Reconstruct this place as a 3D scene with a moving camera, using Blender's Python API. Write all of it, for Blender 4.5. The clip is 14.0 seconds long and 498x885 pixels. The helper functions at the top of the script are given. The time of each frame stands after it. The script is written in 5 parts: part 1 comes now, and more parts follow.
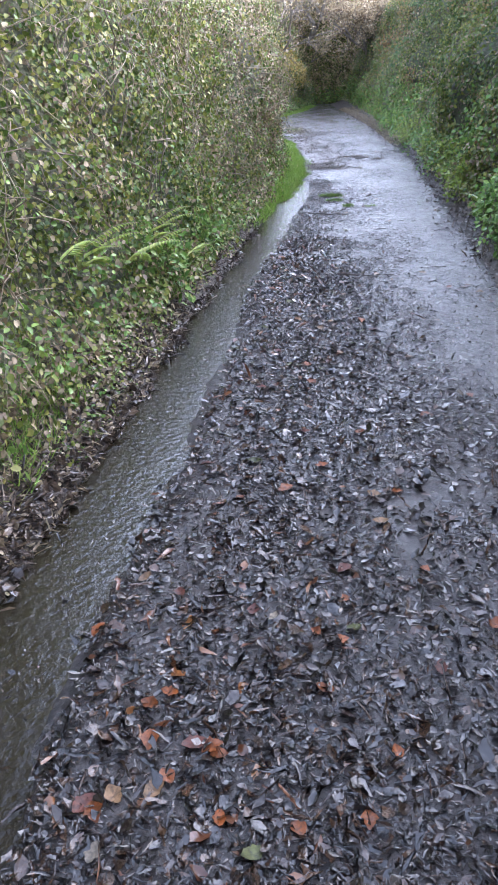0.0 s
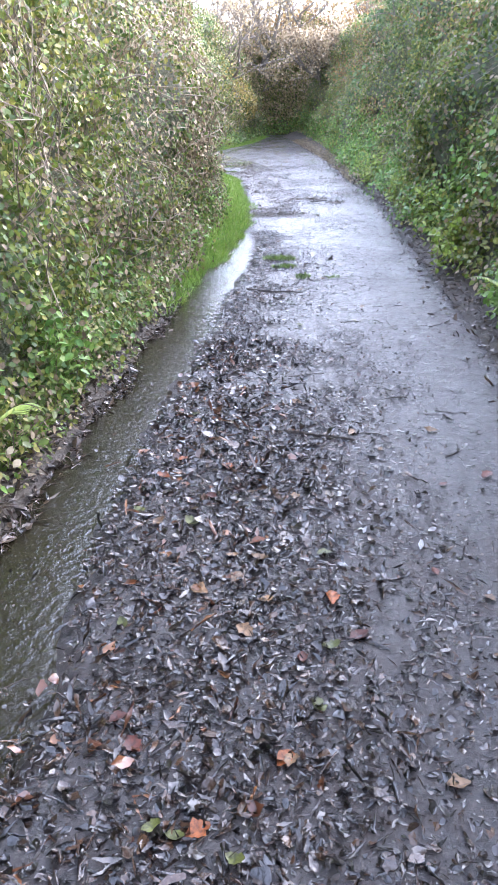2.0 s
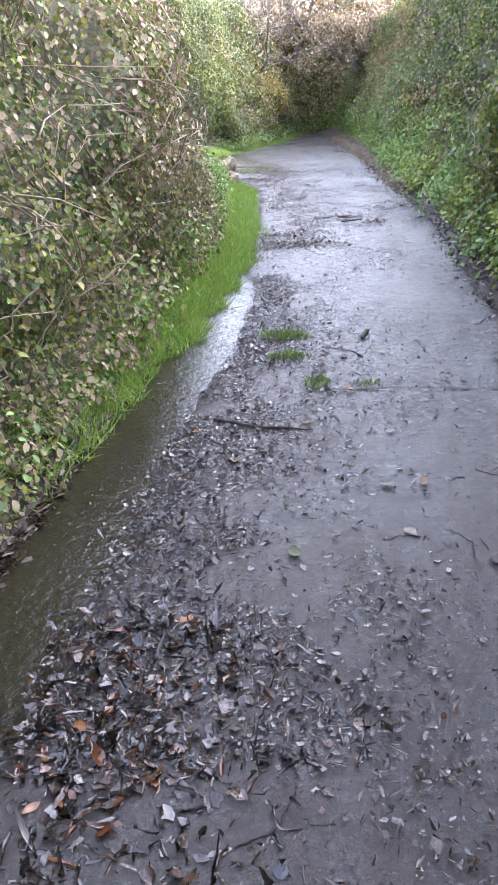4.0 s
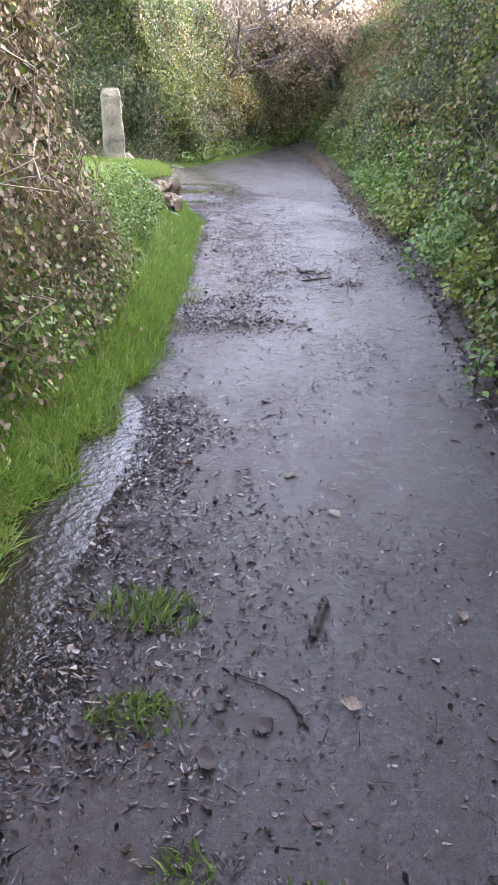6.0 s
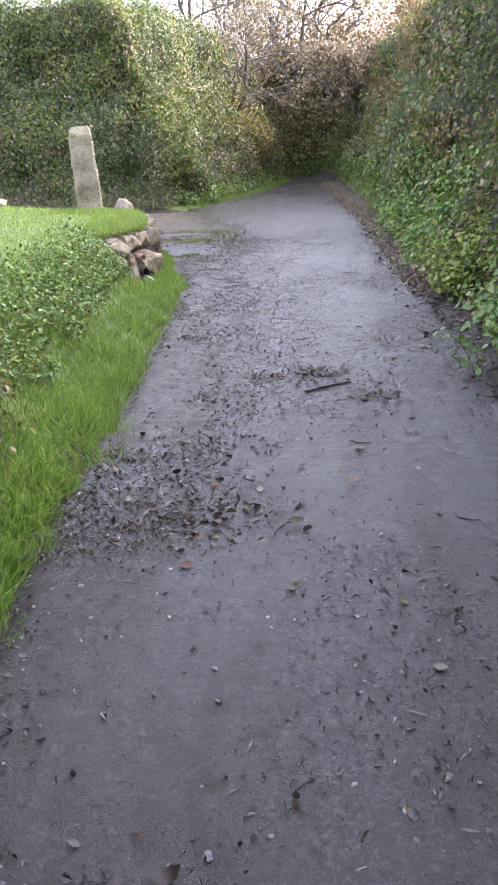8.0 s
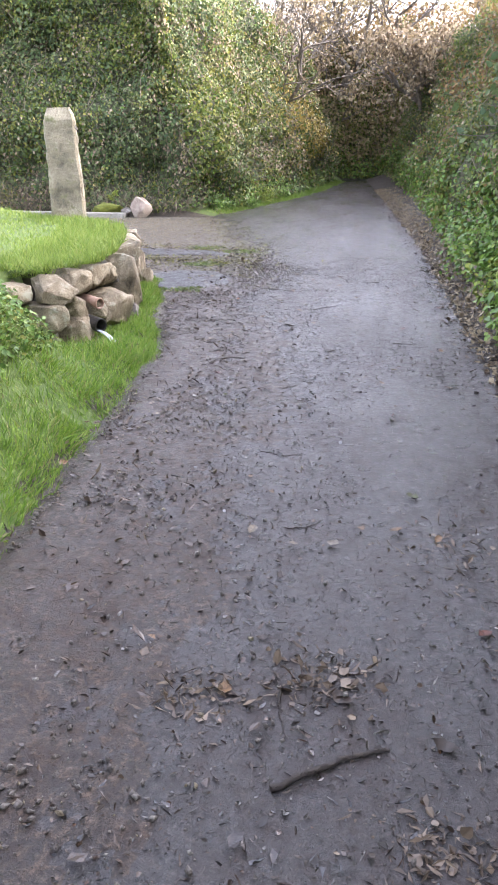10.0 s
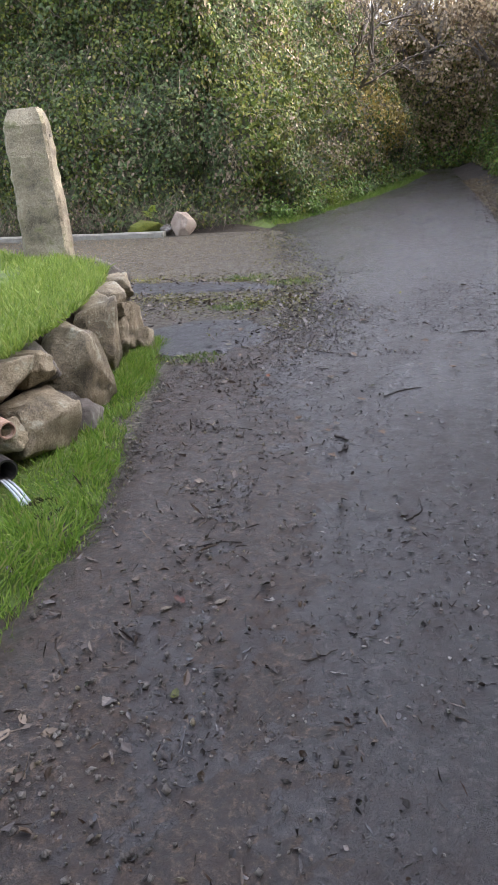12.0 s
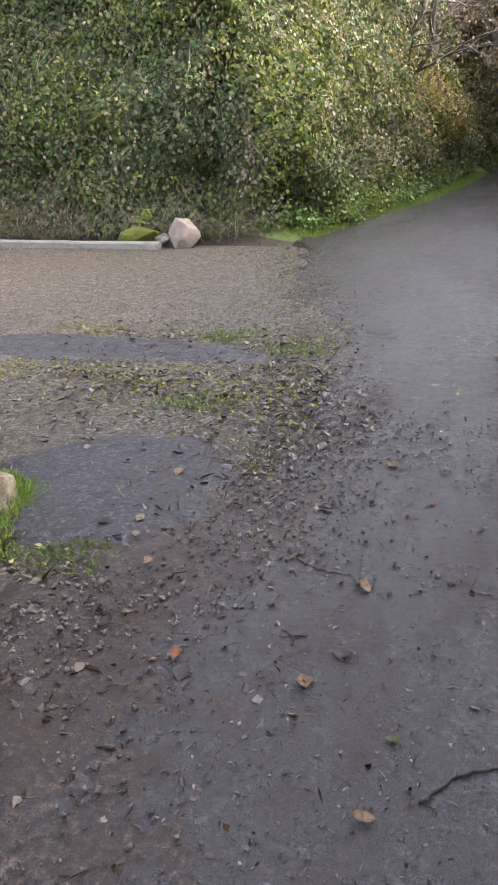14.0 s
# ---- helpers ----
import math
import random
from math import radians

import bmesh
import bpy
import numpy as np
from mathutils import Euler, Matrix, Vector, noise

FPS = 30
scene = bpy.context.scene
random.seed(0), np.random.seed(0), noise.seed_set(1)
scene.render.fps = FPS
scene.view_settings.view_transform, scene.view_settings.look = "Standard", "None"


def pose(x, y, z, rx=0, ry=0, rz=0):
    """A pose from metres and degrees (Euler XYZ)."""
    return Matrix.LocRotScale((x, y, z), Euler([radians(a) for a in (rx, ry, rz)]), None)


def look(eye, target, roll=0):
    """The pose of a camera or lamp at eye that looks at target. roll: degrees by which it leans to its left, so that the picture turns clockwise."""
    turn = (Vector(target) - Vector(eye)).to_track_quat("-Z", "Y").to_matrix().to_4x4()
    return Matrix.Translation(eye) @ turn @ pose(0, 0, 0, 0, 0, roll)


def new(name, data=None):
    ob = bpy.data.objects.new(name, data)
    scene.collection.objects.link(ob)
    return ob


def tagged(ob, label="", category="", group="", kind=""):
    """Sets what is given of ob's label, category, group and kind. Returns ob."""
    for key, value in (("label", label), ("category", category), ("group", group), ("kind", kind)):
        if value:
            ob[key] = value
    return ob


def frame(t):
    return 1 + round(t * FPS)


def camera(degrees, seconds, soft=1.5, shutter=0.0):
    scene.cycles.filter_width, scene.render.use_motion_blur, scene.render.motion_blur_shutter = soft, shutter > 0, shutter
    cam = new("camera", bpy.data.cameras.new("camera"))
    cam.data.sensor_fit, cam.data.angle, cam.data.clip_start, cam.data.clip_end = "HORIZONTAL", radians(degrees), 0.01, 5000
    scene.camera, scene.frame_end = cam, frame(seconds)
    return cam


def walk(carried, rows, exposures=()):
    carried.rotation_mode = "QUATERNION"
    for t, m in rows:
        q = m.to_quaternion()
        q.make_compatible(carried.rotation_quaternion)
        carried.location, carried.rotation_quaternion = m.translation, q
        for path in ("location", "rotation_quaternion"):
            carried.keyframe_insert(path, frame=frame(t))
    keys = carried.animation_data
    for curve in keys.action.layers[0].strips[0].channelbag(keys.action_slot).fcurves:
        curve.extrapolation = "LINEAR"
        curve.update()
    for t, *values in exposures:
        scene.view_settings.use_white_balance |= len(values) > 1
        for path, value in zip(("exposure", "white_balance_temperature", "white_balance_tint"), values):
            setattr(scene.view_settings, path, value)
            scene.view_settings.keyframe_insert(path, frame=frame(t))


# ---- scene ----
cam = camera(37.0, 14.0)
PATH = [
    (0, (0.733, -0.352, 1.581), (0.481, 1.425, 0.698), -1.7),
    (0.5, (0.773, 0.403, 1.577), (0.533, 2.193, 0.717), -4.1),
    (1, (0.649, 1.187, 1.541), (0.39, 2.989, 0.712), -3.7),
    (1.5, (0.711, 1.989, 1.508), (0.607, 3.813, 0.694), -2.1),
    (2, (0.715, 2.73, 1.512), (0.575, 4.547, 0.687), -0.5),
    (2.2, (0.735, 3.084, 1.54), (0.594, 4.895, 0.704), 0.1),
    (4.3, (0.844, 6.422, 1.438), (0.582, 8.224, 0.611), -2.2),
    (4.5, (0.812, 6.737, 1.431), (0.545, 8.539, 0.605), -1.2),
    (5, (0.844, 7.49, 1.425), (0.62, 9.296, 0.597), -2.3),
    (5.5, (0.871, 8.161, 1.439), (0.687, 9.971, 0.609), 1.5),
    (6, (0.909, 8.907, 1.486), (0.755, 10.727, 0.671), 1.3),
    (6.5, (1.025, 9.624, 1.494), (0.863, 11.449, 0.693), -1.3),
    (7, (1.003, 10.296, 1.47), (0.725, 12.114, 0.684), -2.7),
    (7.5, (1.057, 11.045, 1.444), (0.802, 12.884, 0.698), -3.2),
    (8, (1.046, 11.711, 1.425), (0.781, 13.549, 0.684), -2.9),
    (8.5, (1.055, 12.471, 1.459), (0.806, 14.314, 0.726), -2.2),
    (9, (1.059, 13.212, 1.492), (0.785, 15.05, 0.753), 1.5),
    (9.2, (1.045, 13.532, 1.471), (0.743, 15.365, 0.73), 1.4),
    (11.3, (0.884, 16.469, 1.459), (0.414, 18.259, 0.699), -1.8),
    (11.5, (0.847, 16.744, 1.411), (0.313, 18.518, 0.658), -1.6),
    (12, (0.768, 17.47, 1.426), (0.177, 19.228, 0.678), -4.2),
    (12.5, (0.686, 18.135, 1.466), (0.012, 19.87, 0.735), -6.1),
    (13, (0.481, 18.845, 1.494), (-0.319, 20.533, 0.777), -4.9),
    (13.5, (0.444, 19.592, 1.521), (-0.253, 21.311, 0.772), -2.7),
    (14, (0.358, 20.277, 1.476), (-0.324, 21.99, 0.702), -2.4),
]
walk(cam, [(t, look(eye, target, roll)) for t, eye, target, roll in PATH],
     [(0, 3.62, 5570, 19), (0.5, 3.52, 5570, 19), (1, 3.69, 5570, 19), (1.5, 3.74, 5570, 19), (2, 4.17, 5670, 20), (4.5, 3.92, 5970, 23), (5, 3.96, 6070, 25), (5.5, 3.71, 6070, 26), (7.5, 3.48, 6120, 25), (8.5, 3.46, 6170, 24), (9, 3.71, 6220, 24), (11.5, 3.20, 6370, 19), (12, 2.91, 6370, 19), (12.5, 3.30, 6420, 19), (13, 3.05, 6570, 20), (13.5, 2.93, 6570, 20), (14, 3.20, 6570, 20)])

# ---- world and sun: a veiled low sun beside the lane ----
world = bpy.data.worlds.new("world")
scene.world = world
world.use_nodes = True
wn = world.node_tree.nodes
sky = wn.new("ShaderNodeTexSky")
sky.sky_type = "NISHITA"
sky.sun_disc = False
sky.sun_elevation = radians(24)
sky.sun_rotation = radians(60)
sky.air_density, sky.dust_density, sky.ozone_density = 1.0, 4.0, 1.0
grey = wn.new("ShaderNodeHueSaturation")
grey.inputs["Saturation"].default_value = 0.5
world.node_tree.links.new(sky.outputs[0], grey.inputs["Color"])
world.node_tree.links.new(grey.outputs[0], wn["Background"].inputs[0])
wn["Background"].inputs[1].default_value = 0.15
sun_data = bpy.data.lights.new("sun", "SUN")
sun_data.energy, sun_data.angle, sun_data.color = 0.25, radians(80), (1.0, 0.95, 0.88)
sun = new("sun", sun_data)
sun.matrix_world = look((7.91, 4.57, 24.07), (0, 0, 20))

# ---- numeric helpers ----
rng = np.random.default_rng(7)


def hash01(ix, iy, seed):
    n = (ix.astype(np.int64) * 374761393 + iy.astype(np.int64) * 668265263 + seed * 974711) & 0xFFFFFFFF
    n = ((n ^ (n >> 13)) * 1274126177) & 0xFFFFFFFF
    return ((n ^ (n >> 16)) & 0xFFFF) / 65535.0


def vnoise(x, y, seed=0):
    x, y = np.asarray(x, float), np.asarray(y, float)
    ix, iy = np.floor(x), np.floor(y)
    fx, fy = x - ix, y - iy
    fx, fy = fx * fx * (3 - 2 * fx), fy * fy * (3 - 2 * fy)
    a, b = hash01(ix, iy, seed), hash01(ix + 1, iy, seed)
    c, d = hash01(ix, iy + 1, seed), hash01(ix + 1, iy + 1, seed)
    return (a * (1 - fx) + b * fx) * (1 - fy) + (c * (1 - fx) + d * fx) * fy


def fbm(x, y, octaves=4, seed=0):
    x, y = np.asarray(x, float), np.asarray(y, float)
    total, amp, norm = 0.0, 1.0, 0.0
    for k in range(octaves):
        total = total + amp * vnoise(x * 2**k, y * 2**k, seed + 31 * k)
        norm += amp
        amp *= 0.5
    return total / norm


def smooth(a, b, v):
    u = np.clip((np.asarray(v, float) - a) / (b - a), 0, 1)
    return u * u * (3 - 2 * u)


def unit(v):
    return v / np.maximum(np.linalg.norm(v, axis=-1, keepdims=True), 1e-9)


def raw_mesh(name, verts, faces):
    """A mesh from arrays; all faces have the same number of corners."""
    me = bpy.data.meshes.new(name)
    faces = np.asarray(faces, np.int32)
    me.vertices.add(len(verts))
    me.vertices.foreach_set("co", np.asarray(verts, np.float32).ravel())
    me.loops.add(faces.size)
    me.loops.foreach_set("vertex_index", faces.ravel())
    me.polygons.add(len(faces))
    me.polygons.foreach_set("loop_start", np.arange(0, faces.size, faces.shape[1], dtype=np.int32))
    me.update(calc_edges=True)
    return me


def grid_faces(nu, nv):
    i = (np.arange(nu - 1)[:, None] * nv + np.arange(nv - 1)[None]).ravel()
    return np.stack([i, i + nv, i + nv + 1, i + 1], 1)


def shade(me, smooth_on=True):
    me.polygons.foreach_set("use_smooth", np.full(len(me.polygons), smooth_on))
    return me


def part(name, data, material, parent=None, label=""):
    """Links a mesh or bmesh as one mesh object, under a thing or a part."""
    if isinstance(data, bmesh.types.BMesh):
        me = bpy.data.meshes.new(name)
        data.to_mesh(me)
        data.free()
        data = me
    if material and not data.materials:
        data.materials.append(material)
    ob = new(name, data)
    if parent:
        ob.parent = parent
    if label:
        ob["label"] = label
    return ob


def scatter_mesh(name, tv, tf, pos, ax, ay, az, size):
    """One mesh with the template at every place; ax, ay, az are unit axes, size a number or three per place."""
    size = np.asarray(size, float)
    if size.ndim == 1:
        size = np.repeat(size[:, None], 3, 1)
    tv = np.asarray(tv, float)
    v = (pos[:, None] + tv[None, :, 0:1] * (ax * size[:, 0:1])[:, None]
         + tv[None, :, 1:2] * (ay * size[:, 1:2])[:, None] + tv[None, :, 2:3] * (az * size[:, 2:3])[:, None])
    f = np.asarray(tf)[None] + (np.arange(len(pos)) * len(tv))[:, None, None]
    return raw_mesh(name, v.reshape(-1, 3), f.reshape(-1, len(tf[0])))


def frames_from(ay, normal):
    ay = unit(ay)
    ax = unit(np.cross(ay, normal))
    return ax, ay, np.cross(ax, ay)


def tubes_mesh(name, lines, radii, sides=4):
    """Tapered tubes along lines (each k x 3), joined into one mesh."""
    vs, fs, n0 = [], [], 0
    ang = np.arange(sides) * 2 * np.pi / sides
    for line, rad in zip(lines, radii):
        line = np.asarray(line, float)
        k = len(line)
        d = unit(np.gradient(line, axis=0))
        ref = np.where(np.abs(d[:, 2:3]) > 0.9, np.array([[1.0, 0, 0]]), np.array([[0, 0, 1.0]]))
        a = unit(np.cross(d, ref))
        b = np.cross(d, a)
        r = np.asarray(rad, float).reshape(-1, 1, 1) * np.ones((k, 1, 1))
        ring = line[:, None] + r * (np.cos(ang)[None, :, None] * a[:, None] + np.sin(ang)[None, :, None] * b[:, None])
        vs.append(ring.reshape(-1, 3))
        i = (np.arange(k - 1)[:, None] * sides + np.arange(sides)[None]).ravel()
        j = (np.arange(k - 1)[:, None] * sides + (np.arange(sides)[None] + 1) % sides).ravel()
        fs.append(np.stack([i, j, j + sides, i + sides], 1) + n0)
        n0 += k * sides
    return raw_mesh(name, np.concatenate(vs), np.concatenate(fs))


# ---- materials ----
def material(name):
    m = bpy.data.materials.new(name)
    m.use_nodes = True
    return m, m.node_tree.nodes, m.node_tree.links, m.node_tree.nodes["Principled BSDF"]


def ramp(nodes, stops):
    r = nodes.new("ShaderNodeValToRGB")
    el = r.color_ramp.elements
    while len(el) < len(stops):
        el.new(0.5)
    for e, (p, c) in zip(el, stops):
        e.position, e.color = p, (*c, 1)
    return r


def noise_tex(nodes, links, scale, detail=6, rough=0.6, coord="Object"):
    tc = nodes.new("ShaderNodeTexCoord")
    n = nodes.new("ShaderNodeTexNoise")
    n.inputs["Scale"].default_value, n.inputs["Detail"].default_value, n.inputs["Roughness"].default_value = scale, detail, rough
    links.new(tc.outputs[coord], n.inputs["Vector"])
    return n


def mix_color(nodes, links, fac, a, b, mode="MIX"):
    m = nodes.new("ShaderNodeMix")
    m.data_type, m.blend_type = "RGBA", mode
    for sock, val in ((m.inputs[0], fac), (m.inputs[6], a), (m.inputs[7], b)):
        if hasattr(val, "is_output"):
            links.new(val, sock)
        elif isinstance(val, (int, float)):
            sock.default_value = val
        else:
            sock.default_value = (*val, 1)
    return m.outputs[2]


def bump(nodes, links, height, strength, distance, bsdf, under=None):
    b = nodes.new("ShaderNodeBump")
    b.inputs["Strength"].default_value, b.inputs["Distance"].default_value = strength, distance
    links.new(height, b.inputs["Height"])
    if under:
        links.new(under.outputs[0], b.inputs["Normal"])
    links.new(b.outputs[0], bsdf.inputs["Normal"])
    return b


def leaf_material(name, stops, rough=0.45, through_light=0.33, spec=0.5, crumple=0.4, wet=0.0):
    m, n, l, p = material(name)
    geo = n.new("ShaderNodeNewGeometry")
    r = ramp(n, stops)
    l.new(geo.outputs["Random Per Island"], r.inputs[0])
    nt = noise_tex(n, l, 60, 3)
    dark = ramp(n, [(0.3, (0.65, 0.65, 0.65)), (0.7, (1.1, 1.1, 1.1))])
    l.new(nt.outputs[0], dark.inputs[0])
    col = mix_color(n, l, 1.0, r.outputs[0], dark.outputs[0], "MULTIPLY")
    l.new(col, p.inputs["Base Color"])
    p.inputs["Roughness"].default_value = rough
    p.inputs["Specular IOR Level"].default_value = spec
    bump(n, l, nt.outputs[0], crumple, 0.004 if crumple < 0.9 else 0.008, p)
    if wet:
        p.inputs["Coat Weight"].default_value, p.inputs["Coat Roughness"].default_value, p.inputs["Coat IOR"].default_value = wet, 0.14, 1.5
    if through_light:
        tr = n.new("ShaderNodeBsdfTranslucent")
        l.new(col, tr.inputs[0])
        mx = n.new("ShaderNodeMixShader")
        mx.inputs[0].default_value = through_light
        l.new(p.outputs[0], mx.inputs[1])
        l.new(tr.outputs[0], mx.inputs[2])
        l.new(mx.outputs[0], n["Material Output"].inputs[0])
    return m


M_BRAMBLE = leaf_material("bramble_leaf", [(0, (0.05, 0.085, 0.016)), (0.45, (0.105, 0.145, 0.028)), (0.8, (0.175, 0.2, 0.04)), (1, (0.25, 0.245, 0.06))], 0.6, 0.33, 0.2)
M_IVY = leaf_material("ivy_leaf", [(0, (0.05, 0.088, 0.034)), (0.6, (0.105, 0.15, 0.055)), (1, (0.19, 0.225, 0.1))], 0.5, 0.33, 0.25)
M_YELLOW = leaf_material("yellowing_leaf", [(0, (0.1, 0.13, 0.03)), (0.6, (0.18, 0.19, 0.04)), (1, (0.28, 0.25, 0.06))], 0.5)
M_DEAD = leaf_material("dead_leaf", [(0, (0.11, 0.08, 0.045)), (0.5, (0.24, 0.18, 0.105)), (1, (0.4, 0.33, 0.21))], 0.6, 0.25)
M_TAN = leaf_material("tan_leaf", [(0, (0.18, 0.135, 0.07)), (0.5, (0.3, 0.23, 0.11)), (1, (0.42, 0.33, 0.17))], 0.6)
M_GOLD = leaf_material("golden_leaf", [(0, (0.22, 0.17, 0.03)), (0.6, (0.36, 0.27, 0.05)), (1, (0.45, 0.36, 0.1))], 0.5)
M_RUSSET = leaf_material("russet_leaf", [(0, (0.14, 0.085, 0.035)), (0.6, (0.24, 0.145, 0.055)), (1, (0.3, 0.2, 0.08))], 0.55)
M_WEED = leaf_material("weed_leaf", [(0, (0.07, 0.15, 0.025)), (0.6, (0.14, 0.26, 0.04)), (1, (0.26, 0.37, 0.08))], 0.45)
M_FERN = leaf_material("fern_leaf", [(0, (0.13, 0.2, 0.02)), (0.6, (0.22, 0.3, 0.035)), (1, (0.32, 0.36, 0.06))], 0.45)
M_GRASS = leaf_material("grass_blade", [(0, (0.09, 0.19, 0.02)), (0.5, (0.19, 0.33, 0.04)), (0.85, (0.3, 0.42, 0.07)), (1, (0.34, 0.3, 0.14))], 0.45)
M_TUFT = leaf_material("tuft_blade", [(0, (0.06, 0.11, 0.016)), (0.6, (0.13, 0.22, 0.03)), (1, (0.22, 0.28, 0.07))], 0.5)
M_LAWN = leaf_material("lawn_blade", [(0, (0.12, 0.2, 0.025)), (0.7, (0.23, 0.34, 0.05)), (1, (0.35, 0.39, 0.1))], 0.5)
M_STRAW = leaf_material("dry_stem", [(0, (0.08, 0.056, 0.036)), (0.6, (0.17, 0.13, 0.085)), (1, (0.28, 0.23, 0.15))], 0.6, 0.0)
M_LITTER = leaf_material("wet_litter", [(0, (0.004, 0.003, 0.003)), (0.5, (0.011, 0.0075, 0.006)), (0.82, (0.038, 0.022, 0.014)), (1, (0.075, 0.036, 0.017))], 0.22, 0.0, 0.45, 1.0, 0.6)
M_BROWNWET = leaf_material("wet_brown_leaf", [(0, (0.014, 0.008, 0.005)), (0.6, (0.04, 0.021, 0.012)), (1, (0.08, 0.042, 0.022))], 0.25, 0.0, 0.5, 0.9, 0.4)
M_RUSSETWET = leaf_material("wet_russet_leaf", [(0, (0.06, 0.02, 0.008)), (0.6, (0.13, 0.045, 0.014)), (1, (0.2, 0.085, 0.025))], 0.3, 0.0, 0.45, 0.8, 0.3)
M_MOSSBITS = leaf_material("moss_bits", [(0, (0.08, 0.085, 0.015)), (0.6, (0.22, 0.22, 0.035)), (1, (0.36, 0.33, 0.08))], 0.7, 0.0)
M_MUDBITS = leaf_material("mud_bits", [(0, (0.015, 0.012, 0.01)), (0.7, (0.04, 0.033, 0.028)), (1, (0.1, 0.09, 0.078))], 0.5, 0.0)
M_PALELITTER = leaf_material("pale_litter", [(0, (0.04, 0.027, 0.017)), (0.6, (0.1, 0.07, 0.044)), (1, (0.2, 0.15, 0.1))], 0.45, 0.0)
M_DRYLITTER = leaf_material("damp_litter", [(0, (0.02, 0.013, 0.009)), (0.6, (0.048, 0.03, 0.019)), (1, (0.1, 0.066, 0.04))], 0.35, 0.0, 0.4, 0.9, 0.4)


def flat_leaf_material(name, colour):
    m, n, l, p = material(name)
    info = n.new("ShaderNodeObjectInfo")
    nt = noise_tex(n, l, 5, 6, 0.7)
    vein = ramp(n, [(0.36, tuple(c * 0.25 for c in colour)), (0.5, tuple(c * 0.7 for c in colour)), (0.66, tuple(c * 1.2 for c in colour))])
    l.new(nt.outputs[0], vein.inputs[0])
    tone = ramp(n, [(0, (0.6, 0.6, 0.6)), (1, (1.15, 1.1, 1.0))])
    l.new(info.outputs["Random"], tone.inputs[0])
    l.new(mix_color(n, l, 1.0, vein.outputs[0], tone.outputs[0], "MULTIPLY"), p.inputs["Base Color"])
    p.inputs["Roughness"].default_value = 0.45
    p.inputs["Specular IOR Level"].default_value = 0.3
    bump(n, l, nt.outputs[0], 0.5, 0.003, p)
    return m


FALLEN = [("orange-brown", flat_leaf_material("fallen_orange", (0.21, 0.062, 0.014))),
          ("tan", flat_leaf_material("fallen_tan", (0.2, 0.12, 0.06))),
          ("reddish-brown", flat_leaf_material("fallen_red", (0.085, 0.026, 0.016))),
          ("dark brown", flat_leaf_material("fallen_dark", (0.03, 0.02, 0.015))),
          ("yellow-green", flat_leaf_material("fallen_green", (0.08, 0.09, 0.02))),
          ("pale grey-brown", flat_leaf_material("fallen_pale", (0.2, 0.165, 0.12)))]


def streaky(nodes, links, scale, stretch, detail=7):
    """Noise drawn out along the lane, as wheels leave it."""
    tc = nodes.new("ShaderNodeTexCoord")
    mp = nodes.new("ShaderNodeMapping")
    mp.inputs["Scale"].default_value = (1, stretch, 1)
    t = nodes.new("ShaderNodeTexNoise")
    t.inputs["Scale"].default_value, t.inputs["Detail"].default_value, t.inputs["Roughness"].default_value = scale, detail, 0.7
    links.new(tc.outputs["Object"], mp.inputs[0])
    links.new(mp.outputs[0], t.inputs["Vector"])
    return t


def asphalt_material(name, base, grit, mud, wet=(0.12, 0.42), film_weight=0.78):
    """Wet tarmac: speckled stone grit, brown mud stains, patchy wetness."""
    m, n, l, p = material(name)
    fine = noise_tex(n, l, 210, 3, 0.7)
    chip = noise_tex(n, l, 40, 5, 0.75)
    blot = streaky(n, l, 1.6, 0.35)
    mid = noise_tex(n, l, 11, 8, 0.75)
    grain = mix_color(n, l, 0.75, fine.outputs[0], chip.outputs[0])
    sp = ramp(n, [(0.43, base), (0.495, tuple(0.6 * a + 0.4 * b for a, b in zip(base, grit))), (0.54, grit), (0.61, tuple(2.6 * c for c in grit))])
    l.new(grain, sp.inputs[0])
    mudmask = ramp(n, [(0.44, (0, 0, 0)), (0.58, (1, 1, 1))])
    l.new(mix_color(n, l, 0.5, blot.outputs[0], mid.outputs[0]), mudmask.inputs[0])
    soft = mix_color(n, l, 0.55, sp.outputs[0], mud)
    l.new(mix_color(n, l, mudmask.outputs[0], sp.outputs[0], soft), p.inputs["Base Color"])
    wetr = ramp(n, [(0.4, (wet[0],) * 3), (0.6, (wet[1],) * 3)])
    l.new(mid.outputs[0], wetr.inputs[0])
    l.new(wetr.outputs[0], p.inputs["Roughness"])
    p.inputs["Specular IOR Level"].default_value = 0.3
    first = bump(n, l, grain, 1.0, 0.014, p)
    bump(n, l, mid.outputs[0], 0.6, 0.02, p, first)
    film = n.new("ShaderNodeBump")
    film.inputs["Strength"].default_value, film.inputs["Distance"].default_value = 1.0, 0.012
    l.new(mix_color(n, l, 0.3, mix_color(n, l, 0.5, mid.outputs[0], chip.outputs[0]), fine.outputs[0]), film.inputs["Height"])
    l.new(film.outputs[0], p.inputs["Coat Normal"])
    wetness = ramp(n, [(0.47, (film_weight,) * 3), (0.53, (film_weight * 0.55,) * 3), (0.58, (0.0,) * 3)])
    l.new(mix_color(n, l, 0.3, mix_color(n, l, 0.28, chip.outputs[0], mid.outputs[0]), blot.outputs[0]), wetness.inputs[0])
    l.new(wetness.outputs[0], p.inputs["Coat Weight"])
    p.inputs["Coat Roughness"].default_value, p.inputs["Coat IOR"].default_value = 0.07, 1.5
    return m


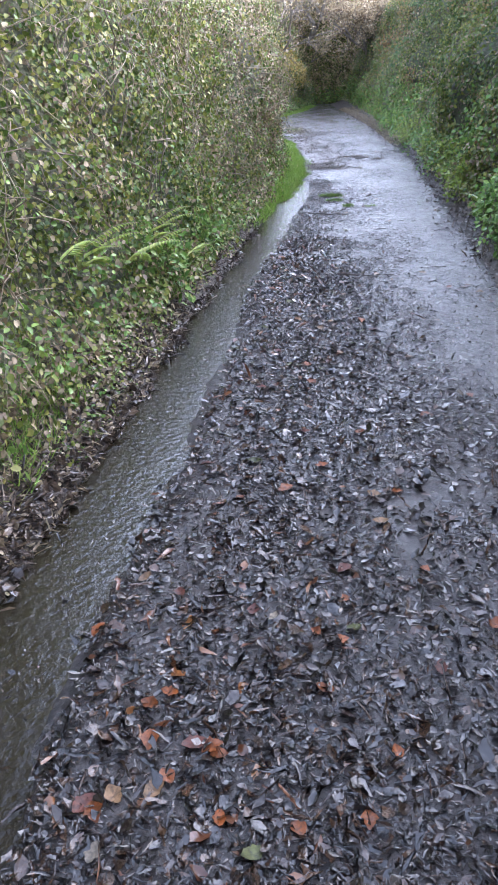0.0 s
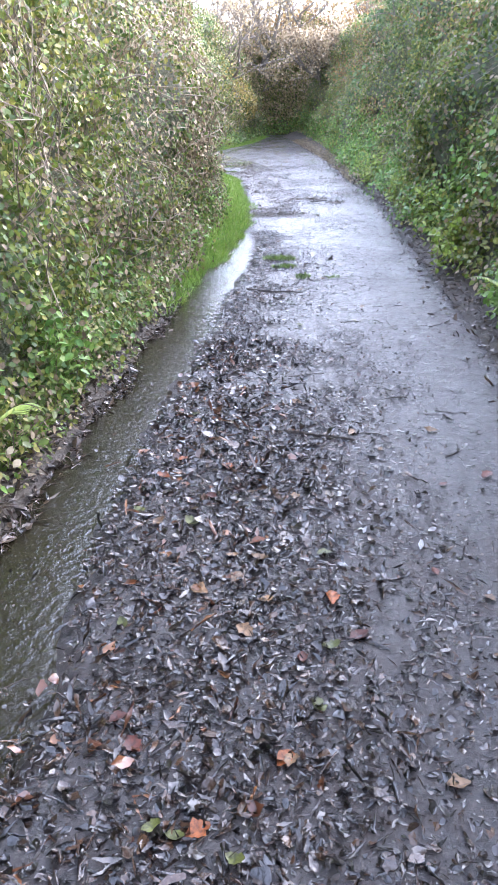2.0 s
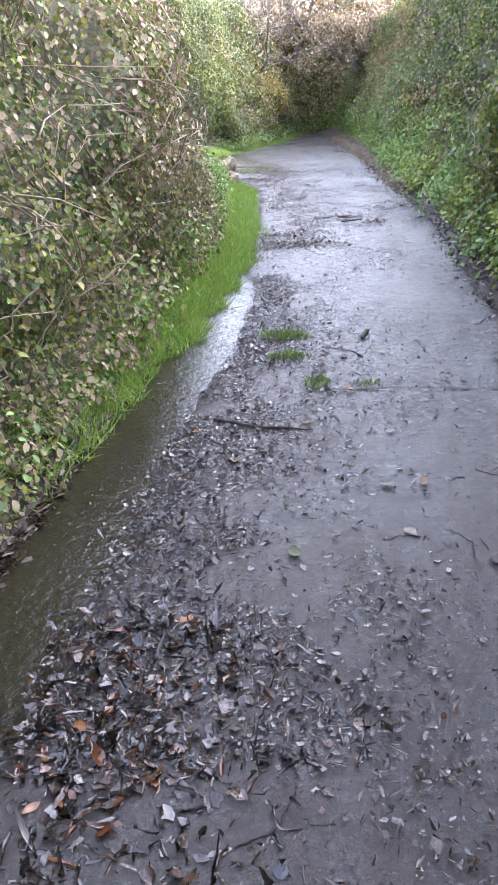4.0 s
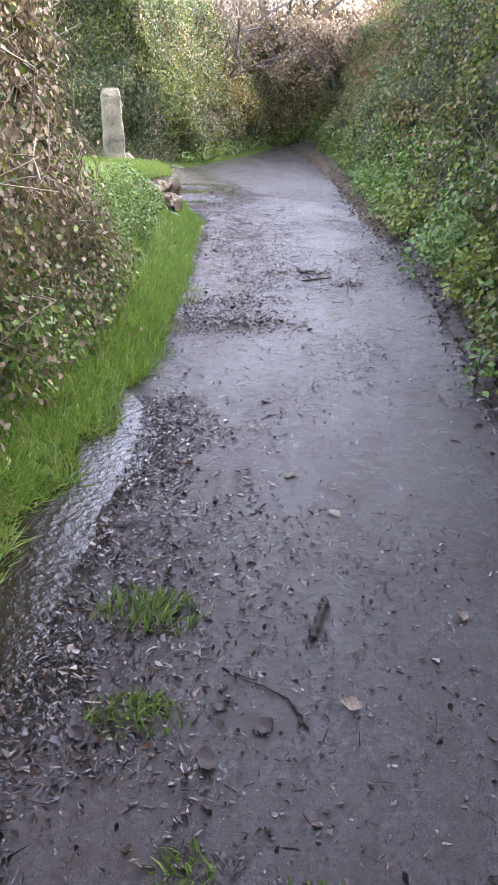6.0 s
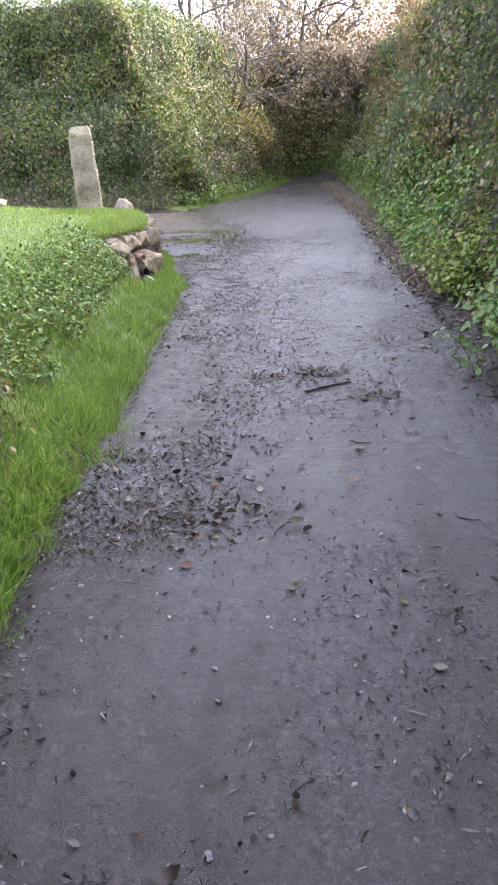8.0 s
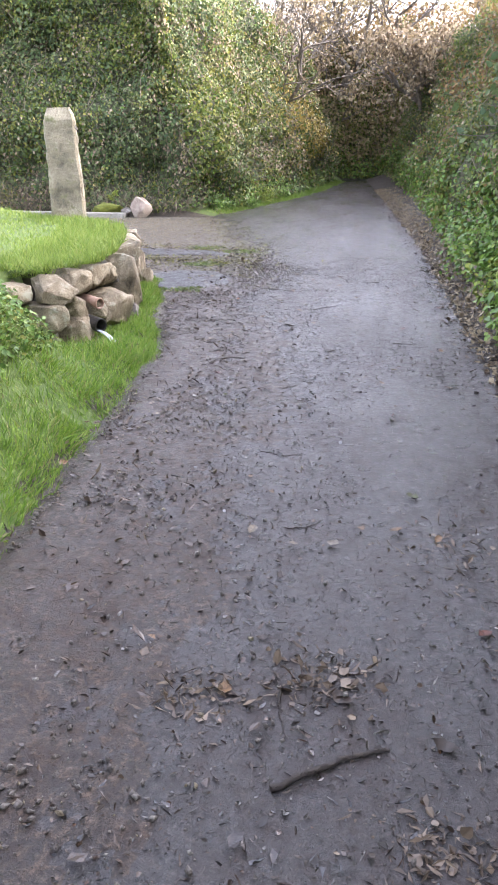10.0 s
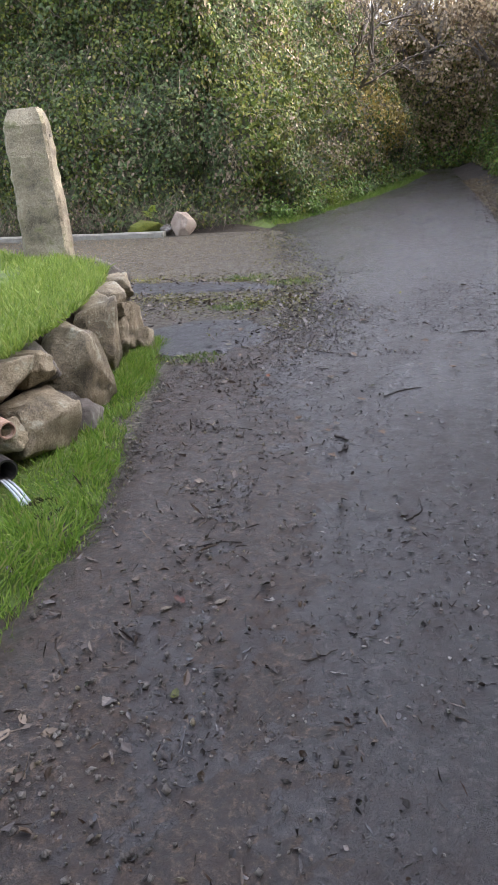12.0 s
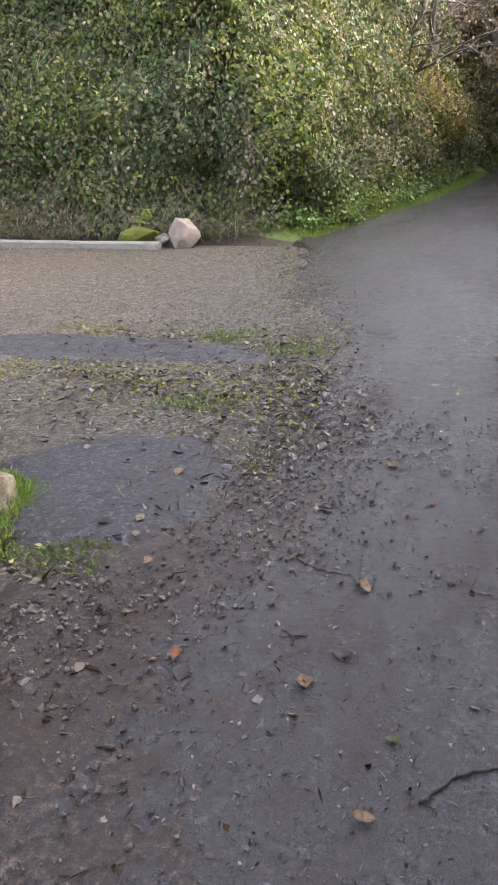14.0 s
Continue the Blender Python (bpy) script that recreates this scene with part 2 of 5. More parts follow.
M_ROAD = asphalt_material("wet_asphalt", (0.002, 0.0018, 0.0019), (0.03, 0.026, 0.025), (0.034, 0.022, 0.017), (0.26, 0.58))
M_PATCH = asphalt_material("tarmac_patch", (0.012, 0.012, 0.014), (0.05, 0.05, 0.054), (0.03, 0.026, 0.022), (0.3, 0.55), 0.3)
M_MUD = asphalt_material("gravelly_mud", (0.008, 0.0055, 0.004), (0.047, 0.034, 0.025), (0.044, 0.028, 0.02), (0.33, 0.7), 0.4)
M_DRIVE = asphalt_material("gravel_drive", (0.02, 0.0175, 0.0125), (0.11, 0.098, 0.073), (0.06, 0.05, 0.034), (0.45, 0.8), 0.1)


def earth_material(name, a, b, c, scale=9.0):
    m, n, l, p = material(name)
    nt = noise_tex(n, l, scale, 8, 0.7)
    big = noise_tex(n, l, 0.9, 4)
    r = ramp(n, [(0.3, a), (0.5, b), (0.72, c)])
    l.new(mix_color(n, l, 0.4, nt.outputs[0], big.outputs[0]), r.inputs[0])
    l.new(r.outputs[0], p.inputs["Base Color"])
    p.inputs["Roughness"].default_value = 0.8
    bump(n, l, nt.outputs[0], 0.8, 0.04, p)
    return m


M_EARTH = earth_material("damp_earth", (0.014, 0.01, 0.006), (0.034, 0.025, 0.016), (0.07, 0.054, 0.034))
M_TURF = earth_material("turf", (0.035, 0.06, 0.011), (0.08, 0.125, 0.022), (0.15, 0.2, 0.042), 14)
# hedge_shade paints the dark inside of the hedges onto their core sheets
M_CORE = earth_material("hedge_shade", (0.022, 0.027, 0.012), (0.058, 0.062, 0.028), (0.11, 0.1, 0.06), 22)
M_BARK = earth_material("bark", (0.06, 0.05, 0.04), (0.13, 0.11, 0.085), (0.22, 0.19, 0.15), 25)
M_STICK = earth_material("wet_stick", (0.014, 0.01, 0.008), (0.035, 0.026, 0.02), (0.09, 0.07, 0.05), 40)
M_MOSS = earth_material("moss", (0.05, 0.07, 0.01), (0.14, 0.16, 0.02), (0.28, 0.26, 0.03), 40)
M_MOSSDARK = earth_material("dark_moss", (0.02, 0.03, 0.008), (0.05, 0.075, 0.014), (0.1, 0.12, 0.03), 40)


def granite_material(name, a, b, c, lichen):
    m, n, l, p = material(name)
    fine = noise_tex(n, l, 120, 5, 0.75)
    big = noise_tex(n, l, 4.5, 8, 0.65)
    r = ramp(n, [(0.36, a), (0.5, b), (0.64, c)])
    l.new(mix_color(n, l, 0.6, fine.outputs[0], big.outputs[0]), r.inputs[0])
    lm = ramp(n, [(0.56, (0, 0, 0)), (0.64, (1, 1, 1))])
    spots = noise_tex(n, l, 9, 7, 0.7)
    l.new(spots.outputs[0], lm.inputs[0])
    l.new(mix_color(n, l, lm.outputs[0], r.outputs[0], lichen), p.inputs["Base Color"])
    p.inputs["Roughness"].default_value = 0.75
    first = bump(n, l, fine.outputs[0], 0.8, 0.01, p)
    bump(n, l, mix_color(n, l, 0.5, big.outputs[0], spots.outputs[0]), 0.8, 0.06, p, first)
    return m


M_GRANITE = granite_material("granite", (0.06, 0.05, 0.033), (0.22, 0.19, 0.125), (0.41, 0.37, 0.265), (0.17, 0.165, 0.08))
M_STONE = granite_material("field_stone", (0.045, 0.037, 0.024), (0.2, 0.162, 0.1), (0.41, 0.35, 0.235), (0.34, 0.335, 0.25))
M_DARKSTONE = granite_material("wet_stone", (0.05, 0.043, 0.036), (0.13, 0.113, 0.095), (0.25, 0.225, 0.19), (0.3, 0.29, 0.25))
M_ROCK = granite_material("pale_rock", (0.18, 0.135, 0.1), (0.31, 0.245, 0.19), (0.42, 0.36, 0.3), (0.3, 0.27, 0.2))
M_KERB = granite_material("concrete_kerb", (0.14, 0.13, 0.105), (0.25, 0.235, 0.195), (0.34, 0.32, 0.27), (0.2, 0.19, 0.13))


def water_material(name, tint, scale, strength, rough=0.03, clear=1.0):
    m, n, l, p = material(name)
    nt = noise_tex(n, l, scale, 4, 0.6)
    p.inputs["Base Color"].default_value = (*tint, 1)
    p.inputs["Roughness"].default_value = rough
    p.inputs["IOR"].default_value = 1.33
    p.inputs["Transmission Weight"].default_value = clear
    bump(n, l, nt.outputs[0], strength, 0.02, p)
    return m


M_STREAM = water_material("running_water", (0.014, 0.011, 0.006), 30, 0.35, 0.05, 0.1)
mj, nj, lj, pj = material("falling_water")
pj.inputs["Base Color"].default_value = (0.85, 0.9, 0.95, 1)
pj.inputs["Roughness"].default_value, pj.inputs["IOR"].default_value, pj.inputs["Transmission Weight"].default_value = 0.15, 1.33, 0.6
M_JET = mj
mp, n_, l_, p_ = material("black_pipe")
nt_ = noise_tex(n_, l_, 30)
rr_ = ramp(n_, [(0.3, (0.012, 0.012, 0.012)), (0.7, (0.05, 0.045, 0.04))])
l_.new(nt_.outputs[0], rr_.inputs[0])
l_.new(rr_.outputs[0], p_.inputs["Base Color"])
p_.inputs["Roughness"].default_value = 0.4
M_PIPE = mp
mp2, n_, l_, p_ = material("clay_pipe")
nt_ = noise_tex(n_, l_, 30)
rr_ = ramp(n_, [(0.3, (0.3, 0.17, 0.11)), (0.7, (0.5, 0.36, 0.28))])
l_.new(nt_.outputs[0], rr_.inputs[0])
l_.new(rr_.outputs[0], p_.inputs["Base Color"])
p_.inputs["Roughness"].default_value = 0.6
M_CLAY = mp2

# ---- plan of the lane ----
LEFT = np.array([(-60, -0.4), (-5, -0.4), (3.5, -0.44), (5.5, -0.46), (7, -0.4), (10, -0.4), (11.7, -0.27), (14, -0.22), (15.9, -0.28), (17.5, -0.48), (20, -0.76), (21, -1.1),
                 (22.5, -1.5), (23.4, -2.0), (30.3, -2.9), (32.6, -2.5), (36, -1.98), (40, -1.6), (46, -1.4), (60, -3)])
RIGHT = np.array([(-60, 1.85), (-5, 1.85), (7, 1.95), (12, 1.93), (17, 1.92), (20, 1.66), (25, 1.38), (28, 1.15), (37, 0.33), (41, -0.1), (46, -0.6), (60, -2)])
LAWN = np.array([(15, -1.7), (17, -1.5), (18.6, -1.55), (19.3, -1.85), (19.8, -1.85), (20.3, -1.62), (20.9, -1.72), (21.6, -1.92), (22.2, -2.12), (22.7, -2.35),
                 (23.1, -2.8), (23.5, -3.4), (25.0, -5.2), (25.3, -14), (25.4, -60)])


def left_edge(y):
    return np.interp(y, LEFT[:, 0], LEFT[:, 1])


def right_edge(y):
    return np.interp(y, RIGHT[:, 0], RIGHT[:, 1])


def lawn_edge(y):
    return np.interp(y, LAWN[:, 0], LAWN[:, 1])


def ground_z(x, y):
    """Height of the soil: low under the lane, banks beside it, the lawn behind the wall."""
    x, y = np.asarray(x, float), np.asarray(y, float)
    rough = 0.05 * (fbm(x * 1.7, y * 1.7, 4, 5) - 0.5)
    dl, dr = left_edge(y) - x, x - right_edge(y)
    hedge_bank = -0.05 + 0.1 * smooth(-0.05, 0.15, dl) + 0.55 * smooth(0.1, 1.6, dl)
    width = 0.95 - 0.87 * smooth(19.0, 20.0, y)
    verge = -0.05 + 0.1 * smooth(-0.05, 0.2, dl)
    lawn = verge + (0.6 - verge) * smooth(0, 1, (lawn_edge(y) + width - x) / width)
    left_part = np.where(y < 15, hedge_bank, hedge_bank + (lawn - hedge_bank) * smooth(15, 16.5, y))
    drive = -0.05 + 0.3 * smooth(29.9, 31.5, y) * smooth(-0.1, 0.9, left_edge(y) - x)
    left_part = np.where((y > 22.9) & (x > lawn_edge(y) + 0.05), drive, left_part)
    left_part = np.where(y > 25.4, drive, left_part)
    right_part = -0.05 + 0.09 * smooth(-0.05, 0.15, dr) + 0.6 * smooth(0.15, 1.8, dr)
    z = np.where(dl > -0.4, left_part, np.where(dr > -0.4, right_part, -0.06))
    return z + rough * np.where((dl < 0.02) & (dr < 0.02), 0.1, 1.0)


def axis_steps(lo, hi, step, far):
    inner = np.arange(lo, hi + step, step)
    out = step * 1.35 ** np.arange(1, 40)
    out = np.cumsum(out)
    out = out[out < far]
    return np.concatenate([(lo - out)[::-1], inner, hi + out])


# ---- ground: one sheet to the horizon ----
gx, gy = axis_steps(-6.5, 4.5, 0.12, 900), axis_steps(-4, 49, 0.15, 900)
GX, GY = np.meshgrid(gx, gy, indexing="ij")
GZ = ground_z(GX, GY)
far_fade = smooth(30, 60, np.hypot(GX, GY - 22))
GZ = GZ * (1 - far_fade) + 0.3 * far_fade
ground = part("ground", shade(raw_mesh("ground", np.stack([GX, GY, GZ], -1).reshape(-1, 3), grid_faces(len(gx), len(gy)))), M_EARTH)
ground.data.materials.append(M_TURF)
cx, cy = 0.5 * (GX[:-1, :-1] + GX[1:, 1:]).ravel(), 0.5 * (GY[:-1, :-1] + GY[1:, 1:]).ravel()
grassy = ((cy > 9.5) & (cy < 25.3) & (cx < left_edge(cy) - 0.08) & (cx > -30)) & ~((cy > 22.9) & (cx > lawn_edge(cy)))
grassy |= (cy > 30.6) & (cx < left_edge(cy) - 0.02) | (np.hypot(cx, cy - 22) > 45)
ground.data.polygons.foreach_set("material_index", grassy.astype(np.int32))
tagged(ground, "damp brown earth banks beside the lane", "ground", kind="structure")


# ---- road ----
PUDDLES = [(1.5, 3.0, 0.35, 0.5), (1.2, 7.2, 0.4, 0.8), (1.45, 13.3, 0.35, 0.8), (1.0, 14.6, 0.3, 0.7), (1.35, 19.5, 0.25, 0.9), (0.25, 20.2, 0.2, 1.2)]


def road_z(x, y):
    und = 0.02 * (fbm(x * 1.1 + 3, y * 0.8, 3, 11) - 0.5) + 0.013 * (fbm(x * 7, y * 7, 3, 12) - 0.5) + 0.008 * (fbm(x * 18, y * 15, 2, 13) - 0.5)
    joint = -0.012 * np.exp(-(((y - 9.83 - 0.05 * (x - 0.7)) / 0.025) ** 2)) * (x > 0.65)
    for cx, cy, rx, ry_ in PUDDLES:
        und = und - 0.014 * np.exp(-(((x - cx) / rx) ** 2) - ((y - cy) / ry_) ** 2)
    return und + joint


def stream_edge(y):
    """Right bank of the water running along the lane's left side."""
    return np.interp(y, [-60, 0.8, 1.5, 3.5, 4.3, 5.6, 8, 9, 9.7, 10.5, 12.2, 12.9, 13.6, 15, 60], [0.08, 0.06, 0.0, 0.07, 0.05, -0.05, 0.07, 0.03, 0.14, 0.17, 0.14, 0.0, -0.1, -0.25, -0.5])


def off_stream(x, y, stray=0.1):
    """True where litter can lie: clear of the running water, but for a few strays."""
    wet = (x < stream_edge(y) - 0.05 + 0.1 * (fbm(x * 4, y * 4, 3, 40) - 0.5)) & (y < 13.4)
    return ~wet | (rng.uniform(size=len(x)) < stray + 0.45 * smooth(12.2, 13.3, y))


ry = np.concatenate([np.arange(-4, 0.5, 0.1), np.arange(0.5, 25, 0.03), np.arange(25, 50, 0.12)])
ru = np.linspace(0, 1, 80)
RY, RU = np.meshgrid(ry, ru, indexing="ij")
lo = np.where(RY > 23.2, np.interp(RY, [23.2, 24, 25.7, 27.3, 30.6, 33], [-0.9, -0.85, -1.15, -1.75, -3.05, -2.85]), left_edge(RY)) - 0.08
lo = np.where((RY > 20.5) & (RY <= 23.2), np.interp(RY, [20.5, 21.4, 23.2], [-1.0, -1.15, -0.98]), lo)
lo = lo + np.where((RY > 20.5) & (RY < 31), 0.9 * (fbm(RY * 1.7, RY * 0, 5, 27) - 0.5), 0)
hi = right_edge(RY) + 0.12
RX = lo + (hi - lo) * RU
RX += 0.06 * (fbm(RY * 1.5, RU * 0, 3, 21) - 0.5) * np.where(np.abs(RU - 0.5) > 0.35, 1, 0)
RZ = road_z(RX, RY) + 0.004
edge_drop = np.minimum(RX - lo, hi - RX)
RZ -= 0.06 * (1 - smooth(0.0, 0.16, edge_drop))
bed = stream_edge(RY) + 0.3 * (fbm(RY * 1.9, RX * 1.5, 4, 23) - 0.5) - RX
RZ -= 0.05 * smooth(-0.1, 0.14, bed) * smooth(15.0, 13.9, RY)
road = part("road", shade(raw_mesh("road", np.stack([RX, RY, RZ], -1).reshape(-1, 3), grid_faces(len(ry), len(ru)))), M_ROAD)
tagged(road, "narrow wet dark asphalt lane with mud and grit", "road", kind="structure")


def sheet(name, y0, y1, x0f, x1f, z, mat, step=0.1, nx=8):
    ys = np.arange(y0, y1, step)
    u = np.linspace(0, 1, nx)
    Y, U = np.meshgrid(ys, u, indexing="ij")
    a, b = x0f(Y), x1f(Y)
    X = a + (b - a) * U
    ob = part(name, shade(raw_mesh(name, np.stack([X, Y, np.full_like(X, z)], -1).reshape(-1, 3), grid_faces(len(ys), nx))), mat)
    ob.visible_shadow = False
    return ob


stream = sheet("water", -5, 13.9, lambda y: left_edge(y) - 0.22, lambda y: stream_edge(y) + 0.5, -0.026, M_STREAM)
wz = np.empty(len(stream.data.vertices) * 3, np.float32)
stream.data.vertices.foreach_get("co", wz)
wz = wz.reshape(-1, 3)
wz[:, 2] -= 0.05 * smooth(12.6, 13.9, wz[:, 1])
stream.data.vertices.foreach_set("co", wz.ravel())
tagged(stream, "shallow brown water running along the lane edge", "water", kind="structure")
# brown mud and fine gravel washed along the left margin
my, mu = np.arange(14.4, 23.2, 0.03), np.linspace(0, 1, 34)
MY, MU = np.meshgrid(my, mu, indexing="ij")
mw = np.interp(MY, [8.5, 12, 16, 19, 23.2], [0.2, 0.35, 0.85, 1.25, 1.2])
ml = np.maximum(left_edge(MY), -1.35) - 0.02
MX = ml + mw * MU
MZ = road_z(MX, MY) + 0.004 + 0.03 * (fbm(MX * 4, MY * 2.0, 5, 25) - 0.5) + 0.024 * (fbm(MX * 14, MY * 14, 3, 26) - 0.5) + 0.02 - 0.028 * MU - 0.03 * smooth(0.12, 0.0, MU) - 0.06 * smooth(15.4, 14.5, MY)
mud = part("mud", shade(raw_mesh("mud", np.stack([MX, MY, MZ], -1).reshape(-1, 3), grid_faces(len(my), len(mu)))), M_MUD)
tagged(mud, "brown mud and fine gravel washed along the lane edge", "mud", kind="structure")

# dark joint across the tarmac
jx_ = np.linspace(0.66, 1.9, 40)
jy_ = 9.83 + 0.05 * (jx_ - 0.7) + 0.03 * (fbm(jx_ * 6, jx_ * 0, 3, 39) - 0.5)
jw_ = 0.004 + 0.012 * fbm(jx_ * 9, jx_ * 0, 2, 38)
jv_ = np.stack([np.stack([jx_, jy_ + d * jw_, road_z(jx_, jy_ + 0.1) + 0.005], -1) for d in (-1, 1)], 1)
tagged(part("tarmac_joint", raw_mesh("tarmac_joint", jv_.reshape(-1, 3), grid_faces(40, 2)), M_EARTH), "dark soil-filled joint across the tarmac", "road joint", kind="structure")

# ---- driveway with its tarmac patch ----
dx, dy = np.arange(-14, 0.0, 0.1), np.arange(20.8, 30.2, 0.1)
DX, DY = np.meshgrid(dx, dy, indexing="ij")
jx = np.interp(DY, [20.8, 21.4, 22.9, 24, 25.7, 27.3, 30.6], [-0.6, -0.5, -0.45, -0.4, -0.7, -1.3, -2.6])
DXs = np.minimum(DX, jx)
DZ = 0.012 * (fbm(DX * 1.5, DY * 1.5, 3, 41) - 0.5) + 0.0 - 0.004 - 0.06 * smooth(-0.4, 0.0, DXs - jx)
driveway = part("driveway", shade(raw_mesh("driveway", np.stack([DXs, DY, DZ], -1).reshape(-1, 3), grid_faces(len(dx), len(dy)))), M_DRIVE)
tagged(driveway, "pale gravelly driveway mouth joining the lane", "driveway", kind="structure")


def blob_sheet(name, cx, cy, rx, ry_, z, mat, seed, n=48, rings=6, rough=0.2):
    """A low rounded slab with an uneven outline."""
    a = np.arange(n) * 2 * np.pi / n
    rr = 1 + rough * (fbm(np.cos(a) * 1.6 + 5, np.sin(a) * 1.6 + 5, 3, seed) - 0.5) * 2
    vs, fs = [(cx, cy, z)], []
    for k in range(1, rings + 1):
        q = k / rings
        zz = z - 0.03 * max(0, (q - 0.8) / 0.2) ** 2
        for i in range(n):
            vs.append((cx + rx * q * rr[i] * math.cos(a[i]), cy + ry_ * q * rr[i] * math.sin(a[i]), zz + 0.003 * (random.random() - 0.5)))
    for i in range(n):
        fs.append((0, 1 + i, 1 + (i + 1) % n))
    for k in range(rings - 1):
        for i in range(n):
            p0, p1 = 1 + k * n + i, 1 + k * n + (i + 1) % n
            fs.append((p0, p0 + n, p1 + n, p1))
    me = bpy.data.meshes.new(name)
    me.from_pydata(vs, [], fs)
    shade(me)
    return part(name, me, mat)


tagged(blob_sheet("tarmac_patch", -1.4, 22.95, 0.62, 0.62, 0.022, M_PATCH, 3), "dark tarmac patch at the driveway mouth", "road patch", kind="structure")
tagged(blob_sheet("tarmac_patch", -2.6, 24.95, 1.25, 0.38, 0.018, M_PATCH, 4, 64, 6, 0.5), "long dark tarmac repair across the driveway", "road patch", kind="structure")

# ---- leaf and blade shapes ----
LEAF_V = [(0, 0, 0), (0.3, 0.28, 0.07), (0.3, 0.62, 0.05), (0, 1, -0.1), (-0.3, 0.62, 0.05), (-0.3, 0.28, 0.07)]
LEAF_F = [(0, 1, 2, 3), (0, 3, 4, 5)]
IVY_V = [(0, 0, 0), (0.48, 0.16, 0.06), (0.34, 0.6, 0.05), (0, 1, -0.08), (-0.34, 0.6, 0.05), (-0.48, 0.16, 0.06)]
CURL_V = [(0, 0, 0.0), (0.28, 0.25, 0.16), (0.34, 0.6, 0.2), (0.02, 1, 0.12), (-0.34, 0.62, 0.1), (-0.3, 0.25, 0.14)]
LITTER_V = [(-0.06, 0, 0.02), (0, 0, 0), (0.06, 0, 0.02), (-0.34, 0.3, 0.12), (0, 0.34, 0.0), (0.3, 0.28, 0.07), (-0.33, 0.62, 0.06), (0.02, 0.66, 0.02), (0.36, 0.6, 0.15), (-0.06, 0.97, 0.1), (0.0, 1.02, 0.08), (0.08, 0.94, 0.12)]
LITTER_F = [(0, 1, 4, 3), (1, 2, 5, 4), (3, 4, 7, 6), (4, 5, 8, 7), (6, 7, 10, 9), (7, 8, 11, 10)]
BLADE_V = [(-0.5, 0, 0), (0.5, 0, 0), (0.38, 0.55, 0.1), (-0.38, 0.55, 0.1), (0.06, 1, 0.42), (-0.06, 1, 0.42)]
BLADE_F = [(0, 1, 2, 3), (3, 2, 4, 5)]


def leaf_mass(name, tv, tf, pos, normal, size, mat, parent, droop=0.5, spread=0.8):
    n = len(pos)
    if n == 0:
        return None
    jit = rng.normal(size=(n, 3))
    nn = unit(normal + spread * 0.6 * jit)
    grow = np.cross(nn, rng.normal(size=(n, 3)))
    grow = unit(unit(grow) + np.array([0, 0, -droop]))
    ax, ay, az = frames_from(grow, nn)
    ob = part(name, scatter_mesh(name, tv, tf, pos, ax, ay, az, size), mat, parent)
    return tagged(ob, kind="stuff")


class Run:
    """A polyline on the ground, with arc length and the normal to its right-hand or left-hand side."""

    def __init__(self, pts, side):
        p = np.array(pts, float)
        seg = np.linalg.norm(np.diff(p, axis=0), axis=1)
        self.cum = np.concatenate([[0], np.cumsum(seg)])
        fine = np.linspace(0, self.cum[-1], max(40, int(self.cum[-1] * 6)))
        q = np.stack([np.interp(fine, self.cum, p[:, i]) for i in (0, 1)], 1)
        for _ in range(6):
            q[1:-1] = 0.25 * q[:-2] + 0.5 * q[1:-1] + 0.25 * q[2:]
        d = unit(np.gradient(q, axis=0))
        self.fine, self.q, self.length = fine, q, fine[-1]
        self.n = np.stack([d[:, 1], -d[:, 0]], 1) * side

    def at(self, s):
        x, y = (np.interp(s, self.fine, self.q[:, i]) for i in (0, 1))
        n = np.stack([np.interp(s, self.fine, self.n[:, i]) for i in (0, 1)], -1)
        return x, y, unit(n)


